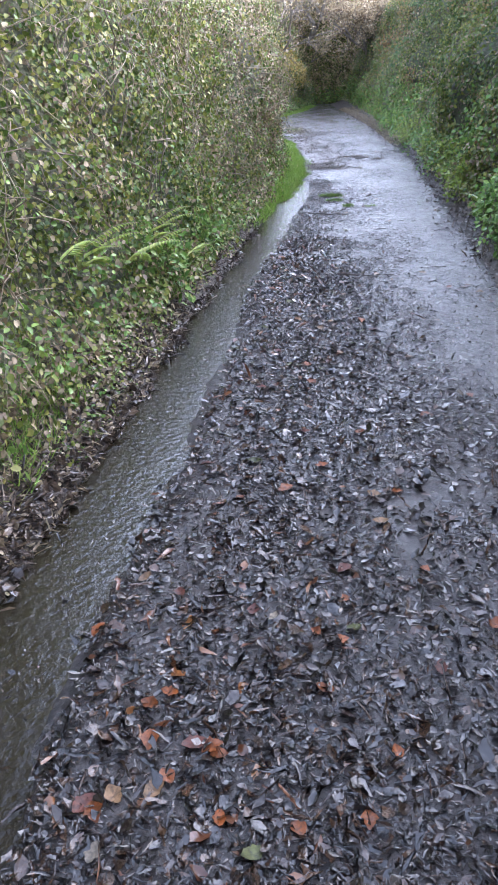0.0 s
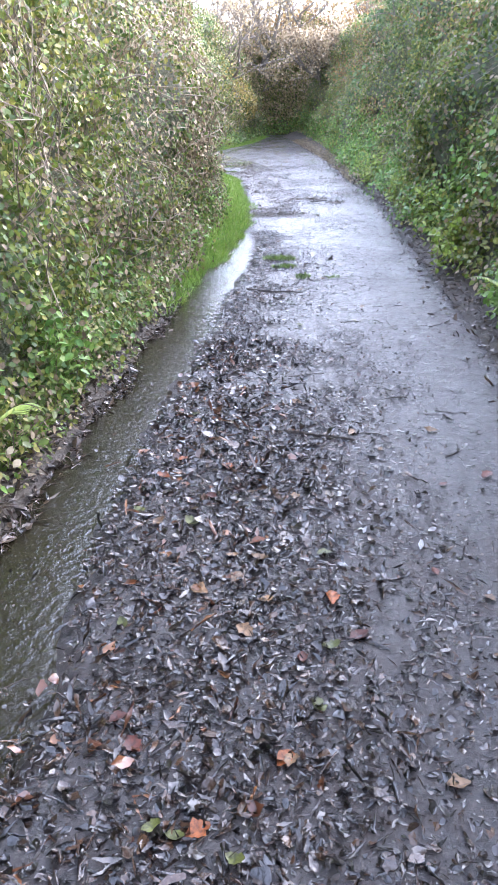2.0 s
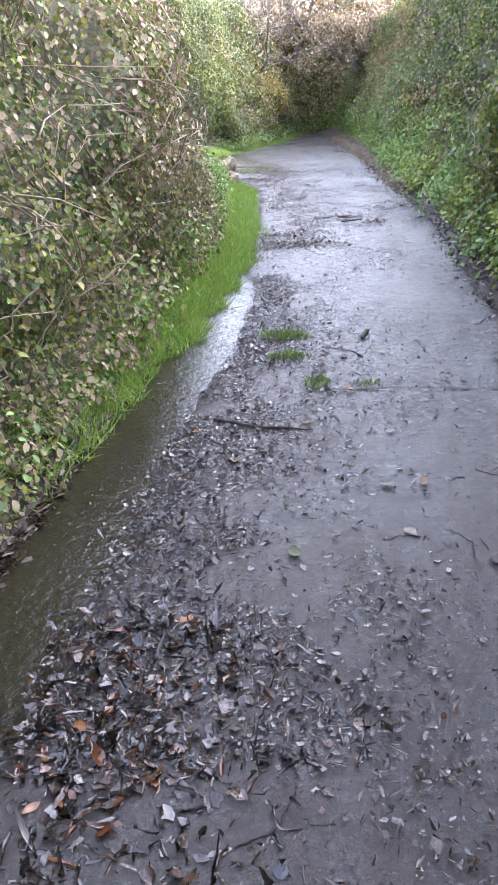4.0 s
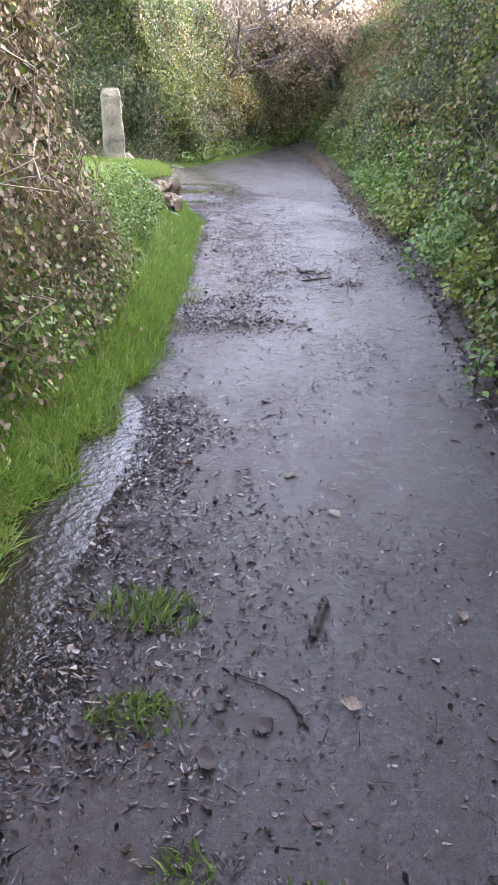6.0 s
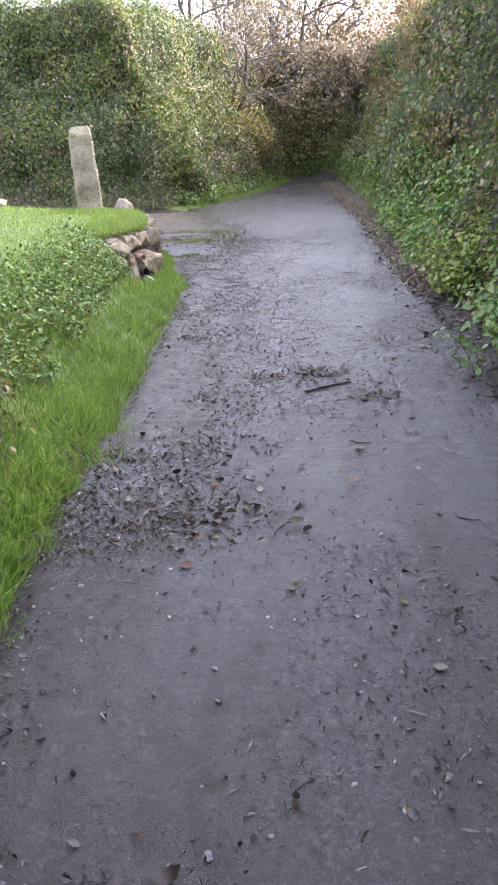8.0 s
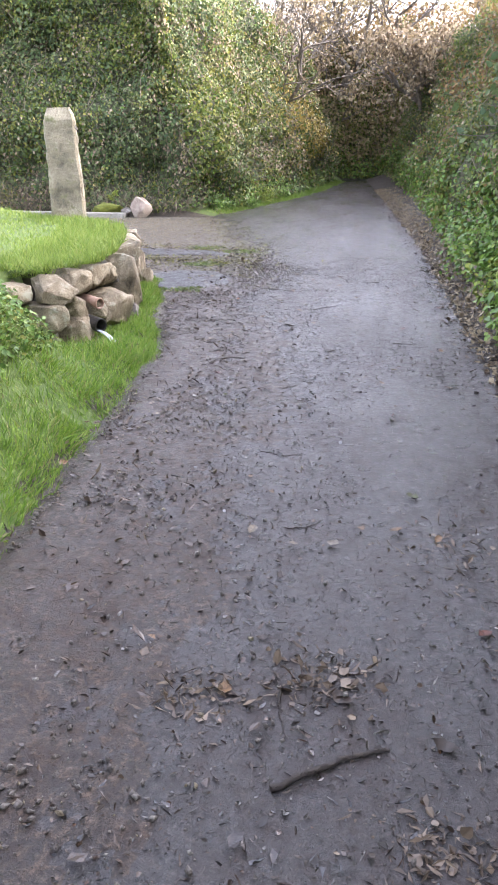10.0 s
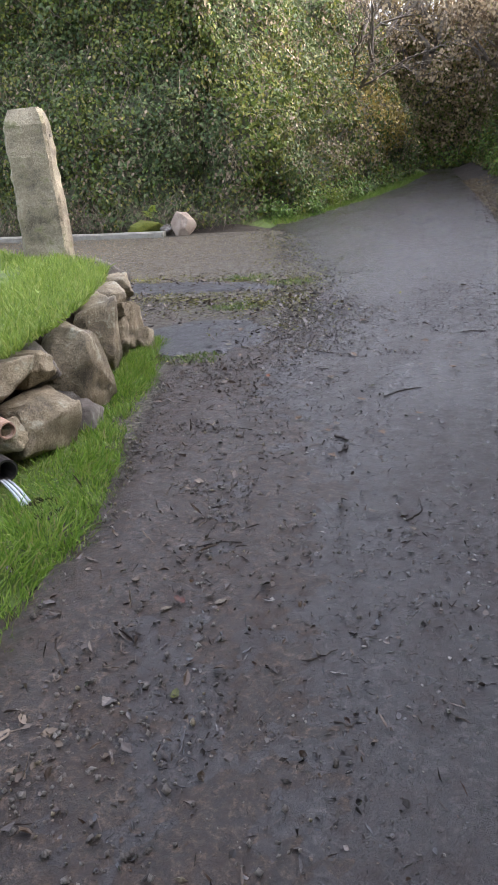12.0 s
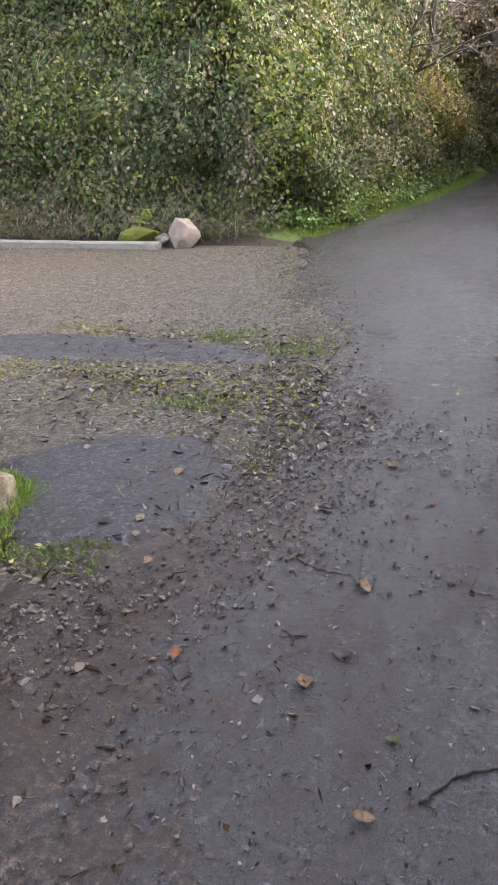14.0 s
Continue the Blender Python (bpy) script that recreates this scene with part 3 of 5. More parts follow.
def make_hedge(label, pts, side, height, lean, species, density, seed, dead_stems, foot=0.0, category="hedge", size_scale=1.0, bulge=0.9):
    """A tangled hedge on a bank: a dark uneven core coloured as its inner shade, masses of leaves by kind, and bare
    stems.
    """
    run = Run(pts, side)
    root = tagged(new("hedge"), label, category)

    def surface(s, h, deep=0.0):
        x, y, n = run.at(s)
        top = height(s, x, y)
        big = fbm(s * 0.55, h * 0.6, 3, seed) - 0.5
        small = fbm(s * 2.3, h * 2.3, 3, seed + 3) - 0.5
        tilt = np.interp(y, *lean) if isinstance(lean, tuple) else lean
        off = foot - tilt * h - 0.25 * smooth(0, 0.5, h) + bulge * big * smooth(0.0, 0.8, h) + 0.55 * small * smooth(0, 0.3, h) - deep
        off = off + 0.3 * (fbm(s * 5.2, h * 5.2, 2, seed + 6) - 0.5) * smooth(0, 0.4, h)
        over = np.maximum(h - (top - 0.7), 0)
        off = off - 0.9 * over**2
        px, py = x + n[..., 0] * off, y + n[..., 1] * off
        return np.stack([px, py, ground_z(x, y) * 0.6 + h], -1), top

    ss = np.arange(0, run.length, 0.22)
    hh = np.linspace(-0.5, 1, 16)
    S, T = np.meshgrid(ss, hh, indexing="ij")
    xs, ys, _ = run.at(S)
    tops = height(S, xs, ys)
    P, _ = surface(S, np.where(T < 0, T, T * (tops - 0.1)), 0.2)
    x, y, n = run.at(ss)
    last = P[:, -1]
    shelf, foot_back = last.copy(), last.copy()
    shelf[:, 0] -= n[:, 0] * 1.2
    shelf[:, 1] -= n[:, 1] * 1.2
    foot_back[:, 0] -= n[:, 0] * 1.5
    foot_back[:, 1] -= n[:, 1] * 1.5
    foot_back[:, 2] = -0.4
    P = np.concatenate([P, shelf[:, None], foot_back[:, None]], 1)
    # closed sheet behind the leaves; the hedge's inner shade is put into its colour
    part("bank", shade(raw_mesh("bank", P.reshape(-1, 3), grid_faces(len(ss), P.shape[1]))), M_CORE, root, "dark core coloured as the shade between leaves and stems")
    # leaves
    area = run.length * 4.3
    n_leaf = int(area * density)
    s = rng.uniform(0, run.length, n_leaf)
    x, y, _ = run.at(s)
    h = rng.uniform(0.02, 1.0, n_leaf) * (height(s, x, y) + 0.15)
    chance = np.interp(y, [0, 3, 30, 38], [0.25, 1, 1, 0.6]) * (1 - 0.75 * smooth(1.6, 2.6, h) * (y < 7)) * (1 - 0.8 * smooth(-8, -10, x)) * (1 - 0.7 * smooth(2.9, 3.5, h) * (y < 22))
    kept = rng.uniform(size=n_leaf) < chance
    s, h, n_leaf = s[kept], h[kept], int(kept.sum())
    growth = np.interp(y[kept], [0, 30, 38], [1, 1, 1.25])
    e = 0.05
    p, top = surface(s, h, 0.0)
    p2, _ = surface(s + e, h)
    p3, _ = surface(s, h + e)
    nor = unit(np.cross(p2 - p, p3 - p))
    xx, yy, nn = run.at(s)
    nor *= np.sign((nor[:, :2] * nn).sum(1))[:, None]
    p = p + nor * (rng.normal(0, 0.075, n_leaf) - 0.02)[:, None] * (1 + 0.6 * (fbm(s * 4, h * 4, 2, seed + 9)[:, None]))
    weights = np.stack([np.clip(fn(s, h, p[:, 0], p[:, 1]), 0, None) + 1e-4 for *_, fn in species], 1)
    weights /= weights.sum(1, keepdims=True)
    pick = (np.cumsum(weights, 1) < rng.uniform(size=(n_leaf, 1))).sum(1)
    thin = fbm(s * 1.6, h * 1.6, 3, seed + 17) > 0.23
    for k, (nm, mat, tv, lo_s, hi_s, droop, _) in enumerate(species):
        sel = (pick == k) & (thin | (rng.uniform(size=n_leaf) < 0.5))
        size = rng.uniform(lo_s, hi_s, sel.sum()) * size_scale * growth[sel]
        leaf_mass(nm, tv, LEAF_F, p[sel], nor[sel] + np.array([0, 0, 0.35]), size, mat, root, droop)
    # stems
    lines, radii = [], []
    for _ in range(dead_stems):
        s0, h0 = rng.uniform(0.2, run.length - 0.2), rng.uniform(0.1, 0.9)
        x0, y0, _ = run.at(np.array([s0]))
        h0 *= float(height(np.array([s0]), x0, y0)[0])
        k, ln = 6, rng.uniform(0.4, 1.3)
        tilt = rng.normal(0, 0.8)
        q = np.linspace(0, 1, k)
        sv = s0 + q * ln * math.sin(tilt) * 0.9
        hv = h0 + q * ln * math.cos(tilt) - 0.5 * ln * q * q * abs(math.sin(tilt))
        pts3, _ = surface(np.clip(sv, 0, run.length), np.maximum(hv, 0.02), 0.0)
        _, _, n1 = run.at(np.array([s0]))
        out = rng.uniform(-0.02, 0.12) + 0.16 * np.sin(q * np.pi) * rng.uniform(0, 1)
        pts3[:, :2] += n1 * out[:, None]
        lines.append(pts3 + rng.normal(0, 0.012, (k, 3)))
        r0 = rng.uniform(0.0025, 0.006)
        radii.append(np.linspace(r0, r0 * 0.45, k))
    if lines:
        tagged(part("bare_stem_tangle", tubes_mesh("bare_stem_tangle", lines, radii, 3), M_STRAW, root, "dry tan bramble and grass stems"), kind="stuff")
    return root, surface, run


def near(v, c, w):
    return np.exp(-(((v - c) / w) ** 2))


# left hedge: brambles and ferns, browner towards its end
def left_top(s, x, y):
    return 4.2 + 0.7 * (fbm(s * 0.7, s * 0, 3, 61) - 0.5) - 2.0 * smooth(12.5, 15.2, y) + 0 * x


left_species = [
    ("bramble_leaves", M_BRAMBLE, LEAF_V, 0.04, 0.075, 0.5, lambda s, h, x, y: 1.0 - 0.45 * smooth(8, 12, y) + 0.9 * (fbm(s, h, 3, 71) - 0.5)),
    ("ivy_leaves", M_IVY, IVY_V, 0.03, 0.055, 0.8, lambda s, h, x, y: 0.55 * smooth(0.45, 0.6, fbm(s * 0.8, h * 0.8, 3, 72)) + 0.15),
    ("yellowing_leaves", M_YELLOW, LEAF_V, 0.035, 0.07, 0.4, lambda s, h, x, y: 0.75 * smooth(0.5, 0.62, fbm(s * 1.5, h * 1.5, 3, 73)) + 0.08),
    ("dead_leaves", M_DEAD, CURL_V, 0.035, 0.07, 1.0, lambda s, h, x, y: 0.25 + 0.9 * smooth(7.5, 12, y) * smooth(0.2, 0.8, h) + 0.8 * smooth(0.52, 0.66, fbm(s, h, 3, 74)) + 0.7 * (h < 0.35)),
    ("weed_leaves", M_WEED, LEAF_V, 0.04, 0.08, 0.2, lambda s, h, x, y: 0.9 * smooth(1.3, 0.5, h) * smooth(0.45, 0.6, fbm(s * 1.2, h, 3, 75)) + 0.04),
]
make_hedge("tall tangled bramble hedge with browning leaves on a bank", [(-0.72, -5), (-0.7, 2), (-0.55, 5), (-0.42, 8), (-0.42, 10), (-0.45, 12.3), (-0.5, 13.5), (-0.56, 14.3), (-0.66, 15.0), (-0.95, 15.5), (-3, 16.0), (-8, 16.6)], 1,
           left_top, ([9.0, 13.0], [0.22, 0.0]), left_species, 1950, 101, 2600, size_scale=0.75)


# right hedge: greener, nettles at its foot, a russet stretch far up
def right_top(s, x, y):
    return 4.4 + 0.9 * (fbm(s * 0.5, s * 0, 3, 62) - 0.5) + 0 * x


right_species = [
    ("bramble_leaves", M_BRAMBLE, LEAF_V, 0.045, 0.08, 0.5, lambda s, h, x, y: 0.8 + 0.9 * (fbm(s, h, 3, 81) - 0.5)),
    ("ivy_leaves", M_IVY, IVY_V, 0.035, 0.06, 0.8, lambda s, h, x, y: 0.3 + 1.0 * smooth(0.42, 0.55, fbm(s * 0.7, h * 0.7, 3, 82)) * smooth(0.4, 1.2, h)),
    ("yellowing_leaves", M_YELLOW, LEAF_V, 0.04, 0.07, 0.4, lambda s, h, x, y: 1.5 * smooth(0.45, 0.6, fbm(s * 1.5, h * 1.5, 3, 83)) + 0.15),
    ("russet_leaves", M_RUSSET, LEAF_V, 0.05, 0.08, 0.6, lambda s, h, x, y: 2.2 * near(y, 30, 3.5) * smooth(1.7, 2.6, h) + 1.0 * smooth(0.52, 0.64, fbm(s, h, 3, 84)) * smooth(0.6, 1.5, h)),
    ("dead_leaves", M_DEAD, CURL_V, 0.04, 0.07, 1.0, lambda s, h, x, y: 0.2 + 0.6 * smooth(0.54, 0.66, fbm(s, h, 3, 85)) + 0.5 * (h < 0.15)),
    ("weed_leaves", M_WEED, LEAF_V, 0.05, 0.09, 0.2, lambda s, h, x, y: 2.6 * smooth(1.6, 0.5, h) * smooth(0.34, 0.5, fbm(s * 0.7, h * 0.5, 3, 86))),
]
make_hedge("tall green bramble and ivy hedge with nettles at its foot", [(2.2, -5), (2.22, 5), (2.2, 12), (2.12, 17), (1.85, 20), (1.65, 25), (1.6, 28), (1.05, 37), (0.6, 42), (0.0, 48)], -1,
           right_top, 0.34, right_species, 1250, 201, 1500, size_scale=1.0, foot=0.12, bulge=1.6)


# hedge behind the driveway, carried on along the far lane
def back_top(s, x, y):
    return 5.0 + 1.3 * (fbm(s * 0.45, s * 0, 3, 63) - 0.5) + 0 * x


back_species = [
    ("bramble_leaves", M_BRAMBLE, LEAF_V, 0.045, 0.085, 0.6, lambda s, h, x, y: 0.2 + 1.6 * smooth(0.42, 0.58, fbm(s * 0.9, h * 0.9, 3, 91))),
    ("ivy_leaves", M_IVY, IVY_V, 0.035, 0.065, 0.8, lambda s, h, x, y: 0.4 + 1.8 * smooth(0.45, 0.56, fbm(s * 0.6, h * 0.6, 3, 92))),
    ("golden_leaves", M_GOLD, LEAF_V, 0.05, 0.08, 0.4, lambda s, h, x, y: 8.0 * near(y, 40.2, 1.6) * near(h, 1.9, 0.75) + 0.004),
    ("yellow_leaves", M_YELLOW, LEAF_V, 0.045, 0.075, 0.4, lambda s, h, x, y: 0.12 + 0.8 * smooth(0.5, 0.64, fbm(s * 1.3, h * 1.3, 3, 93))),
    ("dead_leaves", M_DEAD, CURL_V, 0.04, 0.075, 1.0, lambda s, h, x, y: 0.15 + 0.7 * smooth(0.54, 0.64, fbm(s, h * 0.8, 3, 94))),
    ("weed_leaves", M_WEED, LEAF_V, 0.04, 0.08, 0.2, lambda s, h, x, y: 1.4 * smooth(0.7, 0.2, h) * smooth(-4, -2.8, x) + 0.03),
]
make_hedge("high ivy and bramble hedge behind the driveway", [(-15, 23), (-14, 29.5), (-9, 30.5), (-4.6, 30.4), (-3.5, 30.75), (-2.95, 31.8), (-2.7, 33.2), (-2.3, 36), (-1.95, 40), (-1.85, 44), (-2.8, 48)], 1,
           back_top, 0.3, back_species, 1550, 301, 1900, size_scale=1.1, foot=0.25, bulge=1.6)


def end_top(s, x, y):
    return 5.2 + 1.2 * (fbm(s * 0.6, s * 0, 3, 64) - 0.5) + 0 * x


end_species = [
    ("bramble_leaves", M_BRAMBLE, LEAF_V, 0.05, 0.09, 0.6, lambda s, h, x, y: 0.6 + 0 * s),
    ("tan_leaves", M_TAN, CURL_V, 0.05, 0.09, 0.8, lambda s, h, x, y: 1.6 * smooth(0.4, 1.2, h)),
    ("yellow_leaves", M_YELLOW, LEAF_V, 0.05, 0.09, 0.8, lambda s, h, x, y: 0.6 + 0 * h),
    ("weed_leaves", M_WEED, LEAF_V, 0.05, 0.09, 0.8, lambda s, h, x, y: 0.9 * smooth(1.4, 0.5, h)),
]
make_hedge("brown and green hedge closing the bend of the lane", [(-7, 48.5), (-2, 47.6), (0.5, 47.2), (5, 49)], 1, end_top, 0.25, end_species, 1500, 401, 250, size_scale=1.2)


# ---- trees behind the hedges ----
def make_tree(label, x, y, height, seed, lean=(0, 0), mat=M_IVY, leaf_n=2500, leaf_size=(0.05, 0.09), spread=1.0):
    r = np.random.default_rng(seed)
    lines, radii, tips = [], [], []

    def grow(p, d, length, rad, depth):
        k = 5
        pts = [p]
        for _ in range(k):
            d = unit(d + r.normal(0, 0.16, 3) + np.array([0, 0, 0.05]))
            pts.append(pts[-1] + d * length / k)
        lines.append(np.array(pts))
        radii.append(np.linspace(rad, rad * 0.62, k + 1))
        if depth == 0:
            tips.extend(pts[2:])
            return
        for _ in range(4 if depth > 1 else 5):
            q = pts[r.integers(2, k + 1)]
            side = unit(r.normal(size=3) * np.array([1, 1, 0.6]))
            grow(q, unit(d * 0.75 + spread * 0.8 * side), length * r.uniform(0.55, 0.8), rad * 0.5, depth - 1)

    grow(np.array([x, y, -0.2]), unit(np.array([lean[0], lean[1], 1.0])), height * 0.42, height * 0.022, 4)
    root = tagged(new("tree"), label, "tree")
    part("trunk", shade(tubes_mesh("trunk", lines, radii, 3)), M_BARK, root, "bare grey-brown trunk and limbs")
    tips = np.array(tips)
    leaf_n = int(leaf_n * 0.55)
    pick = tips[r.integers(0, len(tips), leaf_n)] + r.normal(0, 0.13, (leaf_n, 3))
    leaf_mass("crown", LEAF_V, LEAF_F, pick, r.normal(size=(leaf_n, 3)) + np.array([0, 0, 0.4]), 1.3 * r.uniform(*leaf_size, leaf_n), mat, root, 0.5)


make_tree("half-bare tree leaning over the lane behind a hedge", -4.2, 40.0, 8.1, 11, (0.45, -0.1), M_DEAD, 3600)
make_tree("half-bare tree with dark leaves behind the hedge", -6.5, 35.0, 7.5, 12, (0.1, -0.1), M_IVY, 9000)
make_tree("half-bare tree with dark leaves behind the hedge", -9.5, 33.5, 7.5, 13, (0.0, -0.1), M_IVY, 9000)
make_tree("half-bare tree with dark leaves behind the hedge", -12.5, 33.0, 7.5, 23, (0.1, -0.1), M_BRAMBLE, 8000)
make_tree("bare autumn tree beyond the bend", -1.6, 50.5, 10.3, 14, (0.1, -0.2), M_TAN, 8000, (0.1, 0.16))
make_tree("bare autumn tree beyond the bend", 1.6, 51.0, 9.9, 15, (-0.1, 0), M_RUSSET, 6000, (0.1, 0.16))
make_tree("bare autumn tree beyond the bend", 4.6, 52.0, 9.7, 25, (-0.1, 0), M_TAN, 8000, (0.1, 0.16))
make_tree("bare autumn tree beyond the bend", -4.2, 52.5, 11.0, 26, (0.1, 0), M_TAN, 3600)
make_tree("bare autumn tree beyond the bend", 0.2, 56.0, 11.2, 27, (0.0, 0), M_TAN, 8000, (0.1, 0.16))
make_tree("bare autumn tree beyond the bend", -0.6, 48.8, 10.3, 31, (0.15, -0.1), M_TAN, 8000, (0.06, 0.11))
make_tree("bare autumn tree beyond the bend", 2.6, 48.5, 9.4, 32, (-0.15, -0.1), M_TAN, 8000, (0.06, 0.11))
make_tree("bare autumn tree beyond the bend", -2.6, 49.5, 11.0, 33, (0.2, 0), M_TAN, 8000, (0.06, 0.11))
make_tree("tree with russet leaves behind the hedge", 3.4, 34.0, 5.6, 16, (-0.2, -0.1), M_RUSSET, 6500)
make_tree("half-bare tree behind the hedge", 2.0, 42.0, 6.9, 28, (-0.1, -0.1), M_DEAD, 9000, (0.06, 0.11))
make_tree("half-bare tree behind the hedge", 1.2, 46.5, 9.4, 30, (0.0, -0.1), M_RUSSET, 9000, (0.06, 0.11))
make_tree("leafy tree behind the hedge", 4.3, 24.0, 5.4, 17, (-0.1, 0), M_IVY, 8000)
make_tree("bare autumn tree behind the hedge", -5.5, 46.0, 11.2, 18, (0.2, 0), M_TAN, 4400)
make_tree("bare autumn tree behind the hedge", -8.5, 43.0, 9.9, 29, (0.1, 0), M_TAN, 4400)
make_tree("leafy tree behind the bramble hedge", -3.4, 9.0, 5.2, 19, (0.1, 0), M_BRAMBLE, 5500)


# ---- grass ----
def grass(name, label, pos, height, mat, lean=0.45, width=0.006):
    n = len(pos)
    sway = np.stack([fbm(pos[:, 0] * 6, pos[:, 1] * 6, 2, 59) - 0.5, fbm(pos[:, 0] * 6, pos[:, 1] * 6, 2, 60) - 0.5, np.zeros(n)], 1)
    up = unit(np.array([0, 0, 1.0]) + rng.normal(0, lean, (n, 3)) * np.array([1, 1, 0.2]) + 2.2 * sway)
    face = unit(rng.normal(size=(n, 3)) * np.array([1, 1, 0.1]))
    ax, ay, az = frames_from(up, face)
    hgt = height * rng.uniform(0.5, 1.3, n)
    size = np.stack([np.full(n, width) * rng.uniform(0.7, 1.4, n), hgt, hgt], 1)
    ob = part(name, scatter_mesh(name, BLADE_V, BLADE_F, pos, ax, ay, az, size), mat)
    return tagged(ob, label, "grass", kind="stuff")


def on_ground(x, y, sink=0.01):
    return np.stack([x, y, ground_z(x, y) - sink], -1)


# long verge grass beside the stream and below the wall
n = 66000
y = rng.uniform(9.0, 22.8, n)
d = np.abs(rng.normal(0, 0.33, n)) * np.interp(y, [9, 11, 15, 19, 20.3, 22.8], [0.35, 0.8, 1.7, 1.8, 0.9, 0.6])
x = left_edge(y) + 0.05 - d + 0.3 * (fbm(y * 2.2, y * 0, 4, 51) - 0.5)
keep = (rng.uniform(size=n) < smooth(9.0, 11.5, y) + 0.1) & (x > lawn_edge(np.maximum(y, 19.9)) + 0.02 - 9 * (y < 19.9))
x, y = x[keep], y[keep]
grass("verge_grass", "long bright green grass along the lane edge", on_ground(x, y), np.interp(y, [9, 12, 18, 21, 23], [0.07, 0.085, 0.07, 0.06, 0.05]) * (0.25 + 1.5 * fbm(x * 3, y * 3, 3, 52)), M_GRASS)

# ragged tufts hanging over the water's edge
n = 10000
y = rng.uniform(8.4, 15.5, n)
x = left_edge(y) + 0.1 - np.abs(rng.normal(0, 0.16, n)) + 0.28 * (fbm(y * 3.4, y * 0, 4, 50) - 0.5)
keep = rng.uniform(size=n) < smooth(8.2, 10.5, y)
x, y = x[keep], y[keep]
grass("verge_grass", "ragged green grass hanging over the water's edge", on_ground(x, y), 0.06 + 0.12 * fbm(x * 5, y * 5, 3, 43), M_GRASS, 0.6, 0.007)

# leafy weeds on the grass bank
n = 24000
y = rng.uniform(13.2, 19.0, n)
x = left_edge(y) - 0.45 - np.abs(rng.normal(0, 0.4, n))
keep = (fbm(x * 1.6, y * 1.6, 3, 57) > 0.42) & (x > lawn_edge(y) - 0.1) & (rng.uniform(size=n) < 0.5)
x, y = x[keep], y[keep]
p = on_ground(x, y) + np.stack([0 * x, 0 * x, rng.uniform(0.03, 0.22, len(x)) * (0.4 + fbm(x * 2, y * 2, 2, 58))], -1)
weeds = tagged(new("weeds"), "grey-green leafy weeds on the grass bank", "weeds")
half = rng.uniform(size=len(x)) < 0.6
leaf_mass("weed_leaves", LEAF_V, LEAF_F, p[half], np.tile([0.2, -0.2, 1.0], (half.sum(), 1)), rng.uniform(0.02, 0.045, half.sum()), M_WEED, weeds, 0.3)
leaf_mass("bramble_leaves", LEAF_V, LEAF_F, p[~half], np.tile([0.2, -0.2, 1.0], ((~half).sum(), 1)), rng.uniform(0.02, 0.045, (~half).sum()), M_BRAMBLE, weeds, 0.3)

# short lawn behind the wall
n = 48000
y = rng.uniform(15.6, 25.2, n)
x = lawn_edge(y) - np.abs(rng.uniform(0, 1, n)) ** 1.5 * 5.5 + 0.35 * smooth(19.6, 18.5, y) + 0.2 * smooth(19.6, 20.0, y) * smooth(22.9, 22.6, y)
lz = on_ground(x, y)
lz[:, 2] = np.where((y > 19.6) & (y < 22.9) & (x > lawn_edge(y) - 0.2), np.maximum(lz[:, 2], 0.53), lz[:, 2])
grass("lawn", "short bright green lawn above the stone wall", lz, 0.055 * (0.6 + 0.8 * fbm(x * 2, y * 2, 2, 53)), M_LAWN, 0.5, 0.006)

# grass and weeds at the foot of the hedges
n = 9000
y = rng.uniform(30.9, 45, n)
x = left_edge(y) - np.abs(rng.normal(0, 0.2, n)) + 0.05
grass("verge_grass", "green grass at the foot of the far hedge", on_ground(x, y), 0.12, M_GRASS, 0.5, 0.009)
n = 2200
x = rng.uniform(-10, -3.2, n)
y = 30.15 - np.abs(rng.normal(0, 0.12, n)) + 0.45 * smooth(-4.2, -3.2, x)
grass("dry_grass", "dry tan grass hanging at the hedge foot", np.stack([x, y + 0.1, rng.uniform(0.0, 0.8, n) * rng.uniform(0.2, 1, n)], 1), 0.24, M_STRAW, 0.7, 0.006)
n = 11000
y = rng.uniform(2, 27, n)
x = right_edge(y) + 0.22 + np.abs(rng.normal(0, 0.2, n))
keep = fbm(y * 0.6, y * 0, 3, 54) > 0.45
grass("verge_grass", "green grass at the foot of the hedge", on_ground(x[keep], y[keep]), 0.16, M_GRASS, 0.5, 0.008)


# ---- fallen leaves ----
def litter(name, label, x, y, z, size, mat, tilt=0.35, fine=False):
    n = len(x)
    pos = np.stack([x, y, z], -1)
    nn = unit(np.array([0, 0, 1.0]) + rng.normal(0, tilt, (n, 3)))
    grow = unit(np.cross(nn, rng.normal(size=(n, 3))))
    ax, ay, az = frames_from(grow, nn)
    az = np.where(az[:, 2:3] < 0, -az, az)
    size3 = np.asarray(size)[:, None] * np.stack([rng.uniform(0.5, 1.5, n), rng.uniform(0.7, 1.5, n), rng.uniform(0.2, 1.1, n)], 1)
    slim = rng.uniform(size=n) < 0.5
    size3[slim] *= np.array([0.28, 1.7, 0.6])
    tv, tf = (LITTER_V, LITTER_F) if fine else (CURL_V, LEAF_F)
    me = shade(scatter_mesh(name, tv, tf, pos, ax, ay, az, size3), fine)
    co = np.empty(len(me.vertices) * 3, np.float32)
    me.vertices.foreach_get("co", co)
    co += rng.normal(0, 0.1, len(co)) * np.repeat(np.asarray(size), 3 * len(tv)) * np.tile([1, 1, 0.5], len(co) // 3)
    me.vertices.foreach_set("co", co)
    me.update()
    return tagged(part(name, me, mat), label, "leaf litter", kind="stuff")


